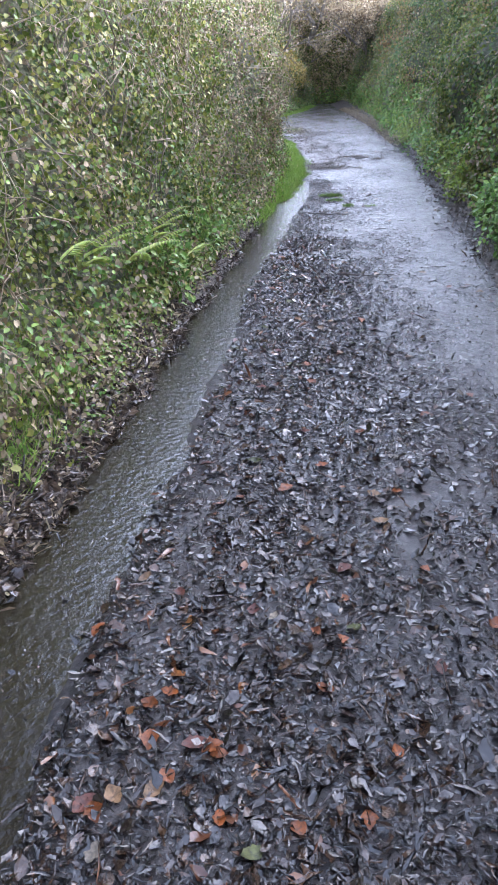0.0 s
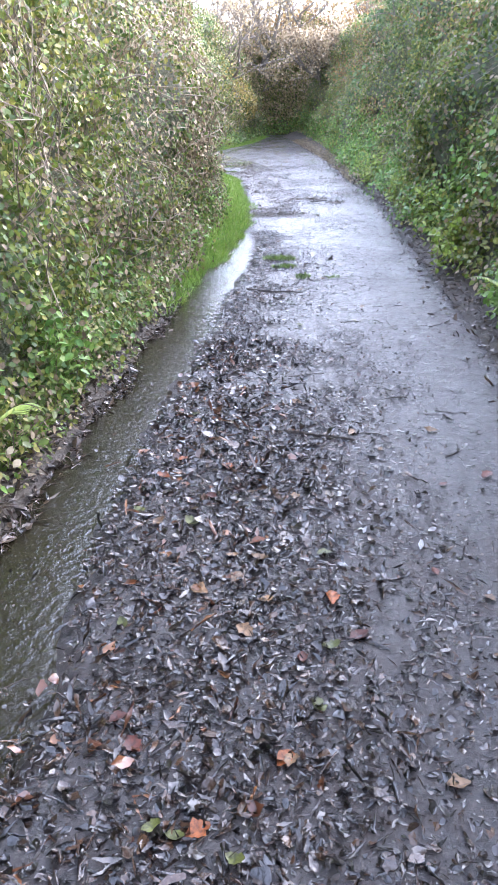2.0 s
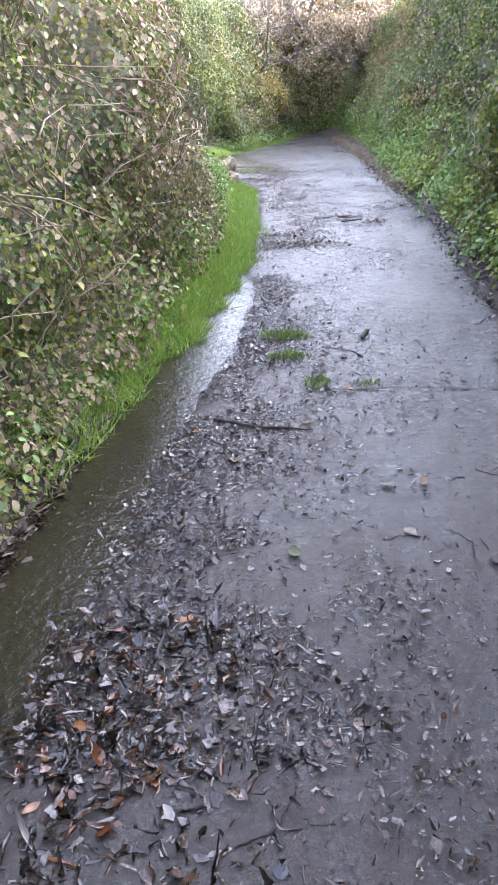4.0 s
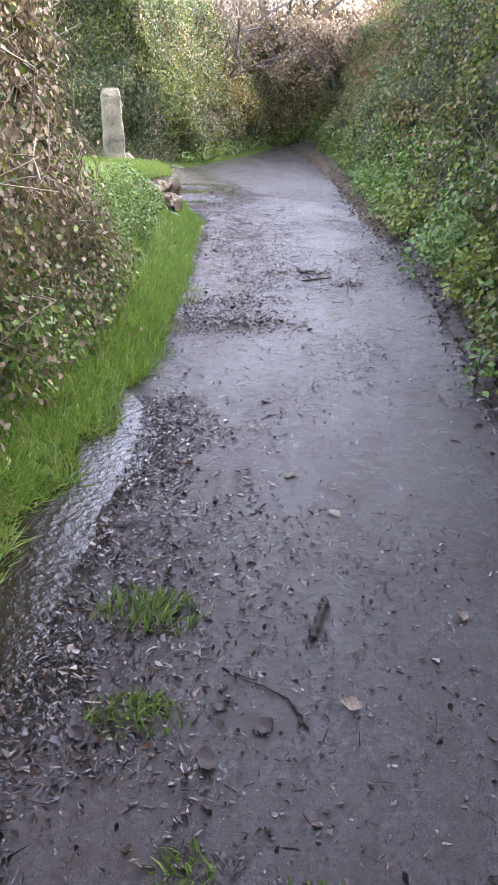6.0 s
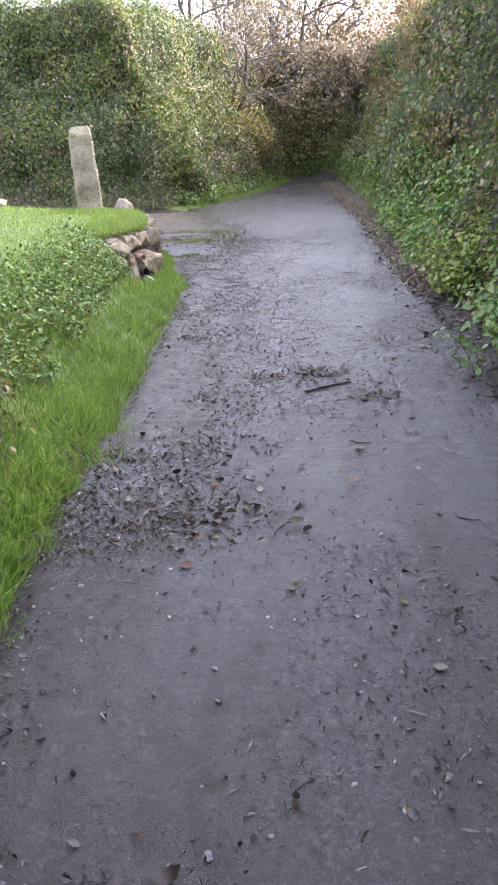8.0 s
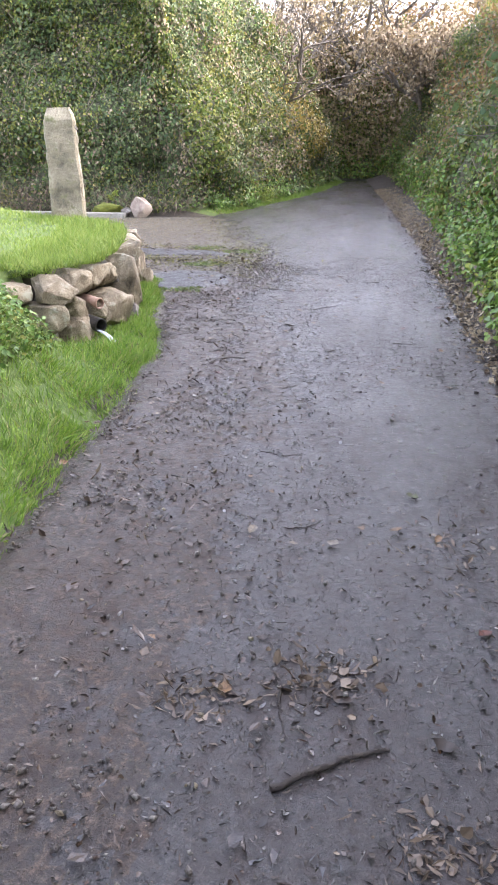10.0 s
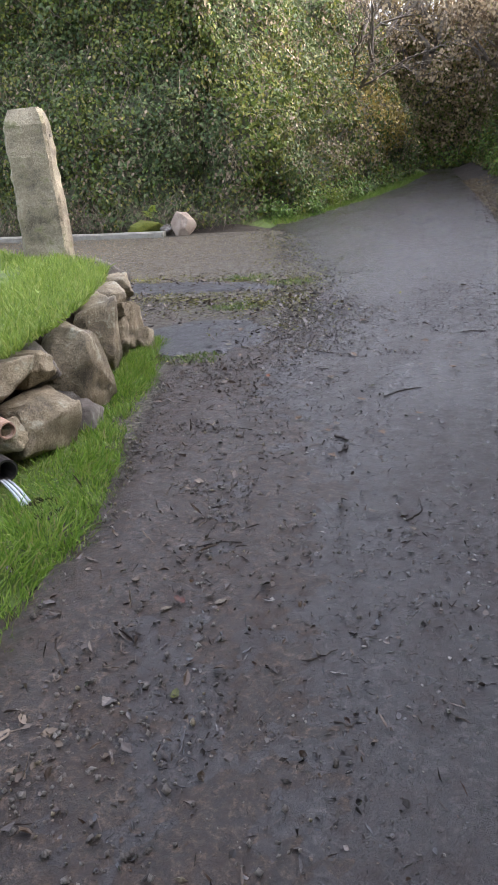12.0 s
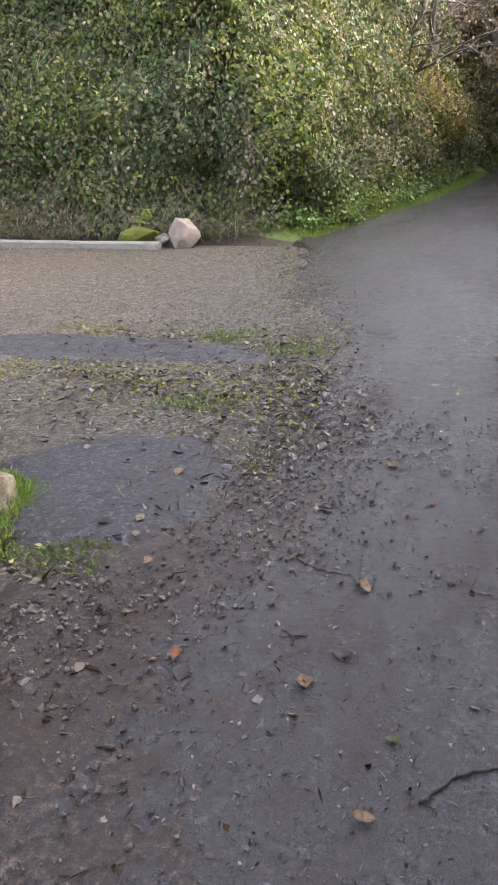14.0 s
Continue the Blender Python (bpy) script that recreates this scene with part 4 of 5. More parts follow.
def surface_z(x, y):
    return np.maximum(road_z(x, y) + 0.004, 0.0)


n = 150000
y = 0.4 + 12.8 * rng.uniform(0, 1, n) ** 1.6
u = rng.normal(0, 1, n)
x = np.interp(y, [-3, 3, 7, 12], [0.65, 0.65, 0.45, 0.25]) + u * np.interp(y, [-3, 2, 5, 8, 12], [0.8, 0.7, 0.42, 0.3, 0.22])
keep = off_stream(x, y, 0.04) & (x < 1.9) & (fbm(x * 2.0, y * 2.0, 3, 55) > np.interp(y, [1, 6], [0.2, 0.36]))
keep &= rng.uniform(size=n) < np.interp(y, [0, 5, 9, 12], [1, 1, 0.7, 0.6])
x, y = x[keep], y[keep]
litter("leaf_litter", "dark sodden leaves matted on the wet lane", x, y, surface_z(x, y), 0.006 + 0.022 * rng.uniform(0, 1, len(x)) ** 1.8, M_LITTER, 0.4)
n = 8000
y = 0.3 + 7.5 * rng.uniform(0, 1, n) ** 1.4
x = np.interp(y, [0, 3, 8], [0.65, 0.55, 0.25]) + rng.normal(0, 1, n) * np.interp(y, [0, 3, 6, 8], [0.65, 0.5, 0.3, 0.2])
keep = off_stream(x, y, 0.02) & (x < 1.85)
x, y = x[keep], y[keep]
hue = rng.uniform(size=len(x)) * np.interp(x, [0.2, 1.2], [1.0, 0.8])
for lo_, hi_, mat, label in ((0, 0.62, M_LITTER, "large black sodden leaves matted on the lane"), (0.62, 0.86, M_BROWNWET, "wet brown leaves in the leaf mat"), (0.86, 1.1, M_RUSSETWET, "wet orange-brown leaves in the leaf mat")):
    sel = (hue >= lo_) & (hue < hi_)
    litter("leaf_litter", label, x[sel], y[sel], surface_z(x, y)[sel] + 0.004, 0.022 + 0.026 * rng.uniform(0, 1, sel.sum()), mat, 0.4, True)
n = 17000
y = 0.2 + 20 * rng.uniform(0, 1, n) ** 1.7
x = left_edge(y) + 0.05 + 0.22 * (fbm(y * 3.1, y * 0, 4, 47) - 0.5) - np.abs(rng.normal(0, 0.17, n))
keep = (y < 9.5) | (rng.uniform(size=n) < 0.05)
x, y = x[keep], y[keep]
litter("leaf_litter", "brown leaves on the bank beside the stream", x, y, np.maximum(ground_z(x, y), -0.03) + 0.005, 0.014 + 0.036 * rng.uniform(0, 1, len(x)) ** 1.5, M_DRYLITTER, 0.6)
n = 8000
y = rng.uniform(0, 36, n)
x = right_edge(y) + rng.normal(0.08, 0.12, n)
x = np.where(y > 20, x - 0.05, x)
z = np.where(x < right_edge(y) + 0.03, surface_z(x, y), np.maximum(ground_z(x, y), 0) + 0.008)
litter("leaf_litter", "brown leaves drifted along the lane edge", x, y, z, rng.uniform(0.02, 0.048, n), M_DRYLITTER, 0.45)
n = 30000
y = rng.uniform(1, 26, n)
x = left_edge(np.minimum(y, 22)) + 0.1 + rng.uniform(0, 1, n) ** 1.4 * 2.2
keep = off_stream(x, y) & (x < right_edge(y) - 0.05) & (rng.uniform(size=n) < 0.15 + 1.2 * smooth(0.38, 0.6, fbm(x * 1.3, y * 1.3, 4, 56)))
x, y = x[keep], y[keep]
half = rng.uniform(size=len(x)) < 0.65
litter("leaf_litter", "scraps of dark leaf and twig on the lane", x[half], y[half], surface_z(x, y)[half], 0.007 + 0.022 * rng.uniform(0, 1, half.sum()) ** 2.2, M_LITTER, 0.3)
litter("leaf_litter", "brown crumbs of leaf and bark on the lane", x[~half], y[~half], surface_z(x, y)[~half], 0.005 + 0.014 * rng.uniform(0, 1, (~half).sum()) ** 2, M_DRYLITTER, 0.3)
n = 34000
x, y = rng.uniform(-3.6, -0.5, n), rng.uniform(22.1, 26.2, n)
mat_w = near(y, 24.15 - 0.12 * (x + 1.5), 0.35) * smooth(-3.4, -2.2, x) + 0.8 * near(y, 25.35, 0.22) * smooth(-3.0, -2.0, x) + near(y, 22.25, 0.15) * smooth(-1.0, -1.3, x)
mat_w += near(np.hypot((x + 1.5) * 0.9, y - 23.9), 0.95, 0.16) * (x > -1.4)
keep = (rng.uniform(size=n) < mat_w * (0.3 + fbm(x * 3, y * 3, 3, 67))) & (x > lawn_edge(y) + 0.12) & (x < np.interp(y, [22, 24, 25.7, 27], [-0.75, -0.72, -1.0, -1.5]))
x, y = x[keep], y[keep]
half = rng.uniform(size=len(x)) < 0.5
litter("leaf_litter", "yellowish moss scraps and leaf crumbs on the driveway mouth", x[half], y[half], np.full(half.sum(), 0.01), rng.uniform(0.008, 0.025, half.sum()), M_MOSSBITS, 0.5)
litter("leaf_litter", "brown leaf crumbs on the driveway mouth", x[~half], y[~half], np.full((~half).sum(), 0.01), rng.uniform(0.01, 0.045, (~half).sum()), M_DRYLITTER, 0.35)
for px_, py_, pr, cnt in ((0.86, 16.5, 0.1, 300), (1.2, 15.98, 0.07, 200), (0.5, 16.35, 0.07, 200), (0.4, 14.4, 0.2, 600), (0.1, 15.0, 0.2, 400), (1.35, 17.3, 0.2, 300)):
    x, y = rng.normal(px_, pr, cnt), rng.normal(py_, pr * 0.8, cnt)
    litter("leaf_litter", "small drift of brown leaf scraps on the lane", x, y, surface_z(x, y) + 0.003, 0.008 + 0.03 * rng.uniform(0, 1, cnt) ** 2, M_PALELITTER, 0.6)
n = 300
ang, rad = rng.uniform(0, 2 * np.pi, n), rng.uniform(0.75, 1.25, n)
x, y = -1.35 + 1.0 * rad * np.cos(ang) * 0.8, 23.9 + rad * np.sin(ang) * 0.75
keep = (x > lawn_edge(y) + 0.1)
x, y = x[keep], y[keep]
litter("leaf_litter", "pale brown leaves on the driveway mouth", x, y, np.full(len(x), 0.012), rng.uniform(0.025, 0.055, len(x)), M_DRYLITTER, 0.3)


def fallen_leaf_mesh(seed):
    r = random.Random(seed)
    k = 10
    vs, fs = [], []
    bend, fold = r.uniform(-0.3, 0.8), r.uniform(0.15, 0.6)
    for i in range(k):
        q = i / (k - 1)
        w = 0.34 * math.sin(math.pi * min(1, q * 0.92 + 0.03)) ** 0.9 * (1 + 0.22 * r.uniform(-1, 1))
        z = bend * (q - 0.5) ** 2
        vs += [(-w, q - 0.5, z + fold * w + 0.03 * r.random()), (0, q - 0.5, z), (w, q - 0.5, z + fold * w * r.uniform(0.4, 1.3))]
    for i in range(k - 1):
        a = 3 * i
        fs += [(a, a + 1, a + 4, a + 3), (a + 1, a + 2, a + 5, a + 4)]
    zmin = min(v[2] for v in vs)
    me = bpy.data.meshes.new("fallen_leaf")
    me.from_pydata([(v[0], v[1], v[2] - zmin) for v in vs], [], fs)
    return shade(me)


LEAF_MESHES = {}


def fallen_leaf(x, y, z, size, kind, turn, tilt=6):
    word, mat = FALLEN[kind]
    key = (kind, random.randrange(4))
    if key not in LEAF_MESHES:
        me = fallen_leaf_mesh(17 * kind + key[1])
        me.materials.append(mat)
        LEAF_MESHES[key] = me
    ob = new("fallen_leaf", LEAF_MESHES[key])
    ob.matrix_basis = pose(x, y, z, random.uniform(-tilt, tilt), random.uniform(-tilt, tilt), turn) @ Matrix.Diagonal((size, size, size, 1))
    return tagged(ob, f"wet {word} fallen leaf lying on the lane", "leaf", "fallen leaves on the lane")


for _ in range(190):
    yy = random.choice((random.uniform(0, 6.5), random.uniform(5, 24.5)))
    xx = random.uniform(float(stream_edge(yy)) if yy < 13 else float(left_edge(min(yy, 22))) + 0.15, float(right_edge(yy)) - 0.05)
    kind = random.choices(range(6), (6, 3, 4, 3, 1, 1) if yy < 6 else (0.2, 2, 0.4, 6, 1.2, 1.0))[0]
    if yy < 5 and random.random() < 0.4:
        xx = random.uniform(0.2, 0.9)
    fallen_leaf(xx, yy, float(surface_z(xx, yy)) + 0.004, random.uniform(0.04, 0.075) if yy < 6 else random.uniform(0.03, 0.07), kind, random.uniform(0, 360))


for _ in range(70):
    yy = random.uniform(16.5, 25.5)
    fallen_leaf(random.uniform(-0.9, float(right_edge(yy)) - 0.1), yy, float(surface_z(0.0, yy)) + 0.012, random.uniform(0.03, 0.06), random.choices(range(6), (0.6, 3, 0.5, 3, 0.6, 3))[0], random.uniform(0, 360), 14)


# single leaves that stand out from the litter
NEAR_LEAVES = [(0.25, 1.02, 0), (0.42, 1.01, 0), (0.75, 1.46, 0), (0.82, 0.84, 0), (-0.02, 1.43, 0), (0.22, 1.14, 0), (0.17, 0.79, 0), (0.66, 0.8, 0), (0.32, 0.91, 0), (1.04, 1.37, 2), (0.12, 2.57, 2),
               (0.2, 1.64, 2), (0.06, 1.71, 1), (0.2, 0.69, 5), (0.56, 0.73, 4), (0.83, 4.79, 0), (0.81, 5.06, 4), (0.82, 4.55, 4), (0.56, 5.13, 0), (0.17, 5.83, 0), (0.16, 5.25, 1)]
FAR_LEAVES = [(0.16, 4.62, 4), (0.71, 4.11, 1), (0.59, 3.83, 4), (0.45, 3.88, 4), (0.55, 4.61, 1), (0.24, 4.22, 2), (0.88, 9.8, 1), (1.07, 10.49, 5), (1.44, 10.93, 5), (1.07, 9.24, 5), (1.18, 8.73, 1), (1.03, 8.7, 5),
              (1.07, 14.77, 1), (0.63, 14.47, 4), (0.84, 14.37, 4), (0.52, 14.35, 5), (0.66, 14.67, 5), (1.1, 15.15, 4), (-0.09, 22.42, 1), (-0.56, 21.9, 0), (-0.15, 21.9, 1), (0.11, 21.51, 1)]
PATCH_LEAVES = [(-1.69, 23.21, 5), (-1.11, 23.07, 1), (-1.07, 22.62, 5), (-1.02, 22.5, 5), (-1.2, 22.55, 3)]
for xx, yy, kind in NEAR_LEAVES + FAR_LEAVES:
    fallen_leaf(xx, yy, float(surface_z(xx, yy)) + 0.009, random.uniform(0.045, 0.066), kind, random.uniform(0, 360), 12)
for xx, yy, kind in PATCH_LEAVES:
    fallen_leaf(xx, yy, 0.026, random.uniform(0.05, 0.07), kind, random.uniform(0, 360), 8)


# ---- sticks ----
def stick(label, pts, r0, r1):
    pts = np.array(pts, float)
    fine = np.linspace(0, 1, 14)
    t0 = np.linspace(0, 1, len(pts))
    line = np.stack([np.interp(fine, t0, pts[:, i]) for i in range(3)], 1) + rng.normal(0, 0.003, (14, 3))
    line[:, 2] = np.maximum(surface_z(line[:, 0], line[:, 1]), 0) + max(r0, r1) * 0.9
    ob = part("stick", shade(tubes_mesh("stick", [line], [np.linspace(r0, r1, 14)], 6)), M_STICK)
    return tagged(ob, label, "stick", "sticks on the lane")


stick("dark wet stick lying across the lane", [(0.2, 9.36, 0), (0.45, 9.27, 0), (0.7, 9.25, 0)], 0.009, 0.005)
stick("short dark stick on the wet lane", [(0.64, 6.2, 0), (0.98, 6.1, 0)], 0.008, 0.006)
stick("broken branch with pale broken end on the lane", [(0.78, 16.06, 0), (0.93, 16.18, 0), (1.06, 16.25, 0)], 0.009, 0.006)
stick("curved dark twig on the lane", [(0.23, 21.6, 0), (0.29, 21.7, 0), (0.42, 21.78, 0)], 0.0045, 0.003)
stick("short broken twig on the lane", [(0.06, 20.96, 0), (0.14, 20.9, 0)], 0.008, 0.006)
stick("dark bent twig on the lane", [(0.13, 20.85, 0), (0.15, 20.8, 0), (0.12, 20.75, 0)], 0.007, 0.005)
stick("thick dark twig on the lane", [(0.96, 10.75, 0), (1.0, 10.95, 0)], 0.014, 0.012)
for _ in range(60):
    yy = random.uniform(0.5, 25)
    xx = random.uniform(float(left_edge(min(yy, 22))) + 0.4, float(right_edge(yy)) - 0.1)
    a, ln = random.uniform(0, 6.3), random.uniform(0.06, 0.25)
    stick("small dark twig on the wet lane", [(xx, yy, 0), (xx + ln * 0.5 * math.cos(a) + 0.01, yy + ln * 0.5 * math.sin(a), 0), (xx + ln * math.cos(a + 0.3), yy + ln * math.sin(a + 0.3), 0)], random.uniform(0.002, 0.005), 0.0015)


# ---- stones ----
def stone_bm(sx, sy, sz, seed, square=0.55, rough=0.12, cuts=2):
    """An angular boulder: the hull of scattered corners, its edges worn and its faces pitted."""
    r = random.Random(seed * 13 + 5)
    bm = bmesh.new()
    for k in range(26):
        v = Vector((r.gauss(0, 1), r.gauss(0, 1), r.gauss(0, 1))).normalized()
        top = max(abs(v.x), abs(v.y), abs(v.z))
        bm.verts.new(v.lerp(v / top, square) * r.uniform(0.9, 1.05))
    hull = bmesh.ops.convex_hull(bm, input=bm.verts[:])
    bmesh.ops.delete(bm, geom=[g for g in hull["geom_interior"] if isinstance(g, bmesh.types.BMVert)], context="VERTS")
    bmesh.ops.dissolve_limit(bm, angle_limit=radians(14), verts=bm.verts[:], edges=bm.edges[:])
    bmesh.ops.bevel(bm, geom=bm.edges[:], offset=0.09, segments=2, profile=0.6, affect="EDGES", clamp_overlap=True)
    bmesh.ops.triangulate(bm, faces=bm.faces[:])
    bmesh.ops.subdivide_edges(bm, edges=[e for e in bm.edges if e.calc_length() > 0.3], cuts=cuts, use_grid_fill=True)
    bmesh.ops.triangulate(bm, faces=bm.faces[:])
    off = Vector((seed * 3.7, seed * 1.3, seed * 2.1))
    for v in bm.verts:
        d = noise.fractal(v.co * 1.4 + off, 1.0, 2.0, 3) * rough * 0.7 + noise.fractal(v.co * 5 + off, 1.0, 2.0, 3) * rough * 0.3
        p = v.co * (1 + d)
        v.co = Vector((p.x * sx, p.y * sy, p.z * sz))
    for f in bm.faces:
        f.smooth = True
    return bm


wall = tagged(new("stone_wall"), "low dry-stone retaining wall of rough granite boulders", "stone wall")
# x, y, z, half length along the wall, half depth, half height, turn, dark
BLOCKS = [(-1.37, 20.5, 0.17, 0.22, 0.15, 0.13, 78, 0), (-1.56, 21.18, 0.27, 0.3, 0.15, 0.26, 108, 0), (-1.74, 21.74, 0.33, 0.19, 0.14, 0.22, 108, 0),
          (-1.87, 22.1, 0.5, 0.17, 0.16, 0.055, 108, 0), (-1.88, 22.14, 0.39, 0.17, 0.16, 0.06, 108, 0), (-1.86, 22.12, 0.2, 0.17, 0.14, 0.14, 106, 0),
          (-2.0, 22.5, 0.47, 0.18, 0.16, 0.085, 112, 0), (-1.98, 22.48, 0.22, 0.19, 0.16, 0.17, 112, 0), (-1.8, 22.52, 0.08, 0.1, 0.09, 0.09, 100, 0),
          (-1.5, 20.8, 0.42, 0.14, 0.12, 0.13, 95, 1), (-1.44, 20.6, 0.43, 0.1, 0.1, 0.08, 80, 0), (-1.44, 20.34, 0.46, 0.13, 0.12, 0.08, 75, 0), (-1.47, 20.1, 0.47, 0.12, 0.12, 0.08, 70, 0),
          (-1.46, 19.95, 0.3, 0.12, 0.12, 0.09, 60, 0), (-1.48, 19.8, 0.45, 0.13, 0.12, 0.08, 50, 0), (-1.55, 19.72, 0.24, 0.15, 0.12, 0.12, 40, 0), (-1.43, 19.95, 0.1, 0.15, 0.12, 0.12, 55, 0),
          (-1.75, 19.58, 0.43, 0.15, 0.12, 0.08, 15, 0), (-1.8, 19.6, 0.22, 0.16, 0.12, 0.13, 10, 0), (-1.62, 19.66, 0.06, 0.17, 0.12, 0.1, 25, 1),
          (-1.32, 20.85, 0.07, 0.13, 0.1, 0.09, 98, 1), (-1.45, 20.9, 0.22, 0.1, 0.1, 0.09, 98, 1), (-1.36, 20.2, 0.22, 0.09, 0.08, 0.07, 75, 0),
          (-2.3, 22.95, 0.45, 0.2, 0.13, 0.15, 150, 1), (-2.3, 22.95, 0.2, 0.24, 0.14, 0.16, 150, 1), (-2.6, 23.1, 0.2, 0.22, 0.15, 0.2, 160, 1)]
for i, (x, y, z, a, b, c, turn, dark) in enumerate(BLOCKS):
    ob = part("stone", stone_bm(a * 1.17, b * 1.15, c * 1.17, i + 2, 0.95, 0.17, 3), M_DARKSTONE if dark else M_STONE, wall)
    ob.matrix_basis = pose(x + (0.06 if y > 21 else 0.0), y, z, random.uniform(-5, 5), random.uniform(-5, 5), turn)
fill = random.Random(9)
line = [(-1.9, 19.72), (-1.58, 19.86), (-1.5, 20.3), (-1.58, 20.9), (-1.74, 21.5), (-1.92, 22.1), (-2.1, 22.6)]
for k in range(46):
    q = fill.uniform(0, len(line) - 1.001)
    a, b, f = line[int(q)], line[int(q) + 1], q % 1
    r = fill.uniform(0.05, 0.09)
    ob = part("stone", stone_bm(r * 1.3, r, r * 0.9, k + 40, 0.7, 0.12, 1), M_STONE if fill.random() < 0.6 else M_DARKSTONE, wall)
    ob.matrix_basis = pose(a[0] + (b[0] - a[0]) * f, a[1] + (b[1] - a[1]) * f, fill.uniform(0.04, 0.5), 0, 0, fill.uniform(0, 360))
core_line = [(-2.2, 19.85), (-1.62, 19.95), (-1.52, 20.5), (-1.66, 21.2), (-1.86, 21.9), (-2.1, 22.6), (-2.6, 23.0)]
bm = bmesh.new()
lowr = [bm.verts.new((x, y, -0.1)) for x, y in core_line]
topr = [bm.verts.new((x - 0.03, y, 0.53)) for x, y in core_line]
backr = [bm.verts.new((x - 0.6, y + 0.1, 0.56)) for x, y in core_line]
for k in range(len(core_line) - 1):
    bm.faces.new((lowr[k], lowr[k + 1], topr[k + 1], topr[k]))
    bm.faces.new((topr[k], topr[k + 1], backr[k + 1], backr[k]))
part("earth_fill", bm, M_EARTH, wall, "dark soil packed behind the stones")
bm = bmesh.new()
capr = [[bm.verts.new((x + dx_, y + dy_, z)) for x, y in core_line] for dx_, dy_, z in ((-0.02, 0, 0.5), (-0.06, 0, 0.57), (-0.25, 0.05, 0.6), (-0.9, 0.1, 0.58))]
for a, b in zip(capr, capr[1:]):
    for k in range(len(core_line) - 1):
        bm.faces.new((a[k], a[k + 1], b[k + 1], b[k]))
part("turf_cap", bm, M_TURF, wall, "green turf over the top of the wall")


def pipe(label, x, y, z, r, length, mat, turn):
    bm = bmesh.new()
    k = 20
    rings = []
    for rad, xx in ((r, -length), (r, 0), (r * 0.84, 0), (r * 0.84, -length)):
        rings.append([bm.verts.new((xx, rad * math.cos(2 * math.pi * i / k), rad * math.sin(2 * math.pi * i / k))) for i in range(k)])
    for a, b in zip(rings, rings[1:]):
        for i in range(k):
            bm.faces.new((a[i], a[(i + 1) % k], b[(i + 1) % k], b[i]))
    ob = part("drain_pipe", bm, mat)
    ob.matrix_basis = pose(x, y, z, 0, 4, turn)
    return tagged(ob, label, "pipe")


pipe("black plastic drain pipe in the wall, spouting water", -1.22, 20.0, 0.15, 0.055, 0.35, M_PIPE, -28)
pipe("terracotta drain pipe in the stone wall", -1.27, 20.13, 0.29, 0.042, 0.3, M_CLAY, -28)
q = np.linspace(0, 1, 10)
jet = np.stack([-1.23 + 0.2 * q, 19.98 - 0.1 * q, 0.115 - 0.12 * q**1.8], 1)
tagged(part("water_jet", shade(tubes_mesh("water_jet", [jet, jet + (0.012, 0.02, -0.008), jet + (-0.01, -0.012, 0.004)], [np.linspace(0.007, 0.011, 10), np.linspace(0.005, 0.009, 10), np.linspace(0.004, 0.008, 10)], 7)), M_JET),
       "thin jet of water falling from the drain pipe", "water")
pool = blob_sheet("water", -1.0, 19.88, 0.1, 0.12, 0.05, M_STREAM, 8, rough=0.4)
pool.visible_shadow = False
tagged(pool, "small pool under the drain pipe", "water", kind="structure")

# ---- granite gatepost ----
bm = bmesh.new()
nz, per = 22, 8
outline = [(-1, -0.8), (-0.88, -1), (0.85, -1), (1, -0.82), (1, 0.85), (0.88, 1), (-0.86, 1), (-1, 0.84)]
rings = []
for k in range(nz + 1):
    q = k / nz
    w, dpt = 0.2 - 0.03 * q, 0.15 - 0.02 * q
    z = -0.25 + 1.42 * q
    if q > 0.93:
        w *= 1 - 3.2 * (q - 0.93) ** 1.0
        dpt *= 1 - 3.2 * (q - 0.93)
    ring = []
    for ox, oy in outline:
        p = Vector((ox * w, oy * dpt, z))
        d = noise.fractal(p * 4.5 + Vector((3, 1, 7)), 1.0, 2.0, 5) * 0.012
        p.x += d * ox
        p.y += d * oy
        ring.append(bm.verts.new(p))
    rings.append(ring)
for a, b in zip(rings, rings[1:]):
    for i in range(per):
        bm.faces.new((a[i], a[(i + 1) % per], b[(i + 1) % per], b[i]))
bm.faces.new(rings[-1])
bm.faces.new(list(reversed(rings[0])))
bmesh.ops.subdivide_edges(bm, edges=bm.edges[:], cuts=2, use_grid_fill=True)
for v in bm.verts:
    v.co += v.normal * (noise.fractal(v.co * 8, 1.0, 2.0, 4) * 0.012) if v.normal.length > 0 else Vector((0, 0, 0))
gatepost = tagged(part("gatepost", bm, M_GRANITE), "tall weathered granite gatepost standing at the lawn corner", "gatepost")
gatepost.matrix_basis = pose(-2.92, 23.35, 0.63, -2, -1.5, 20)
for hx, hz in ((0.1, 0.95), (0.06, 0.55)):
    b2 = stone_bm(0.016, 0.01, 0.016, 3, 0.2, 0.1, 1)
    hole = part("hinge_hole", b2, M_DARKSTONE, gatepost, "small dark iron hinge hole")
    hole.matrix_basis = pose(hx + 0.08, -0.02, hz)

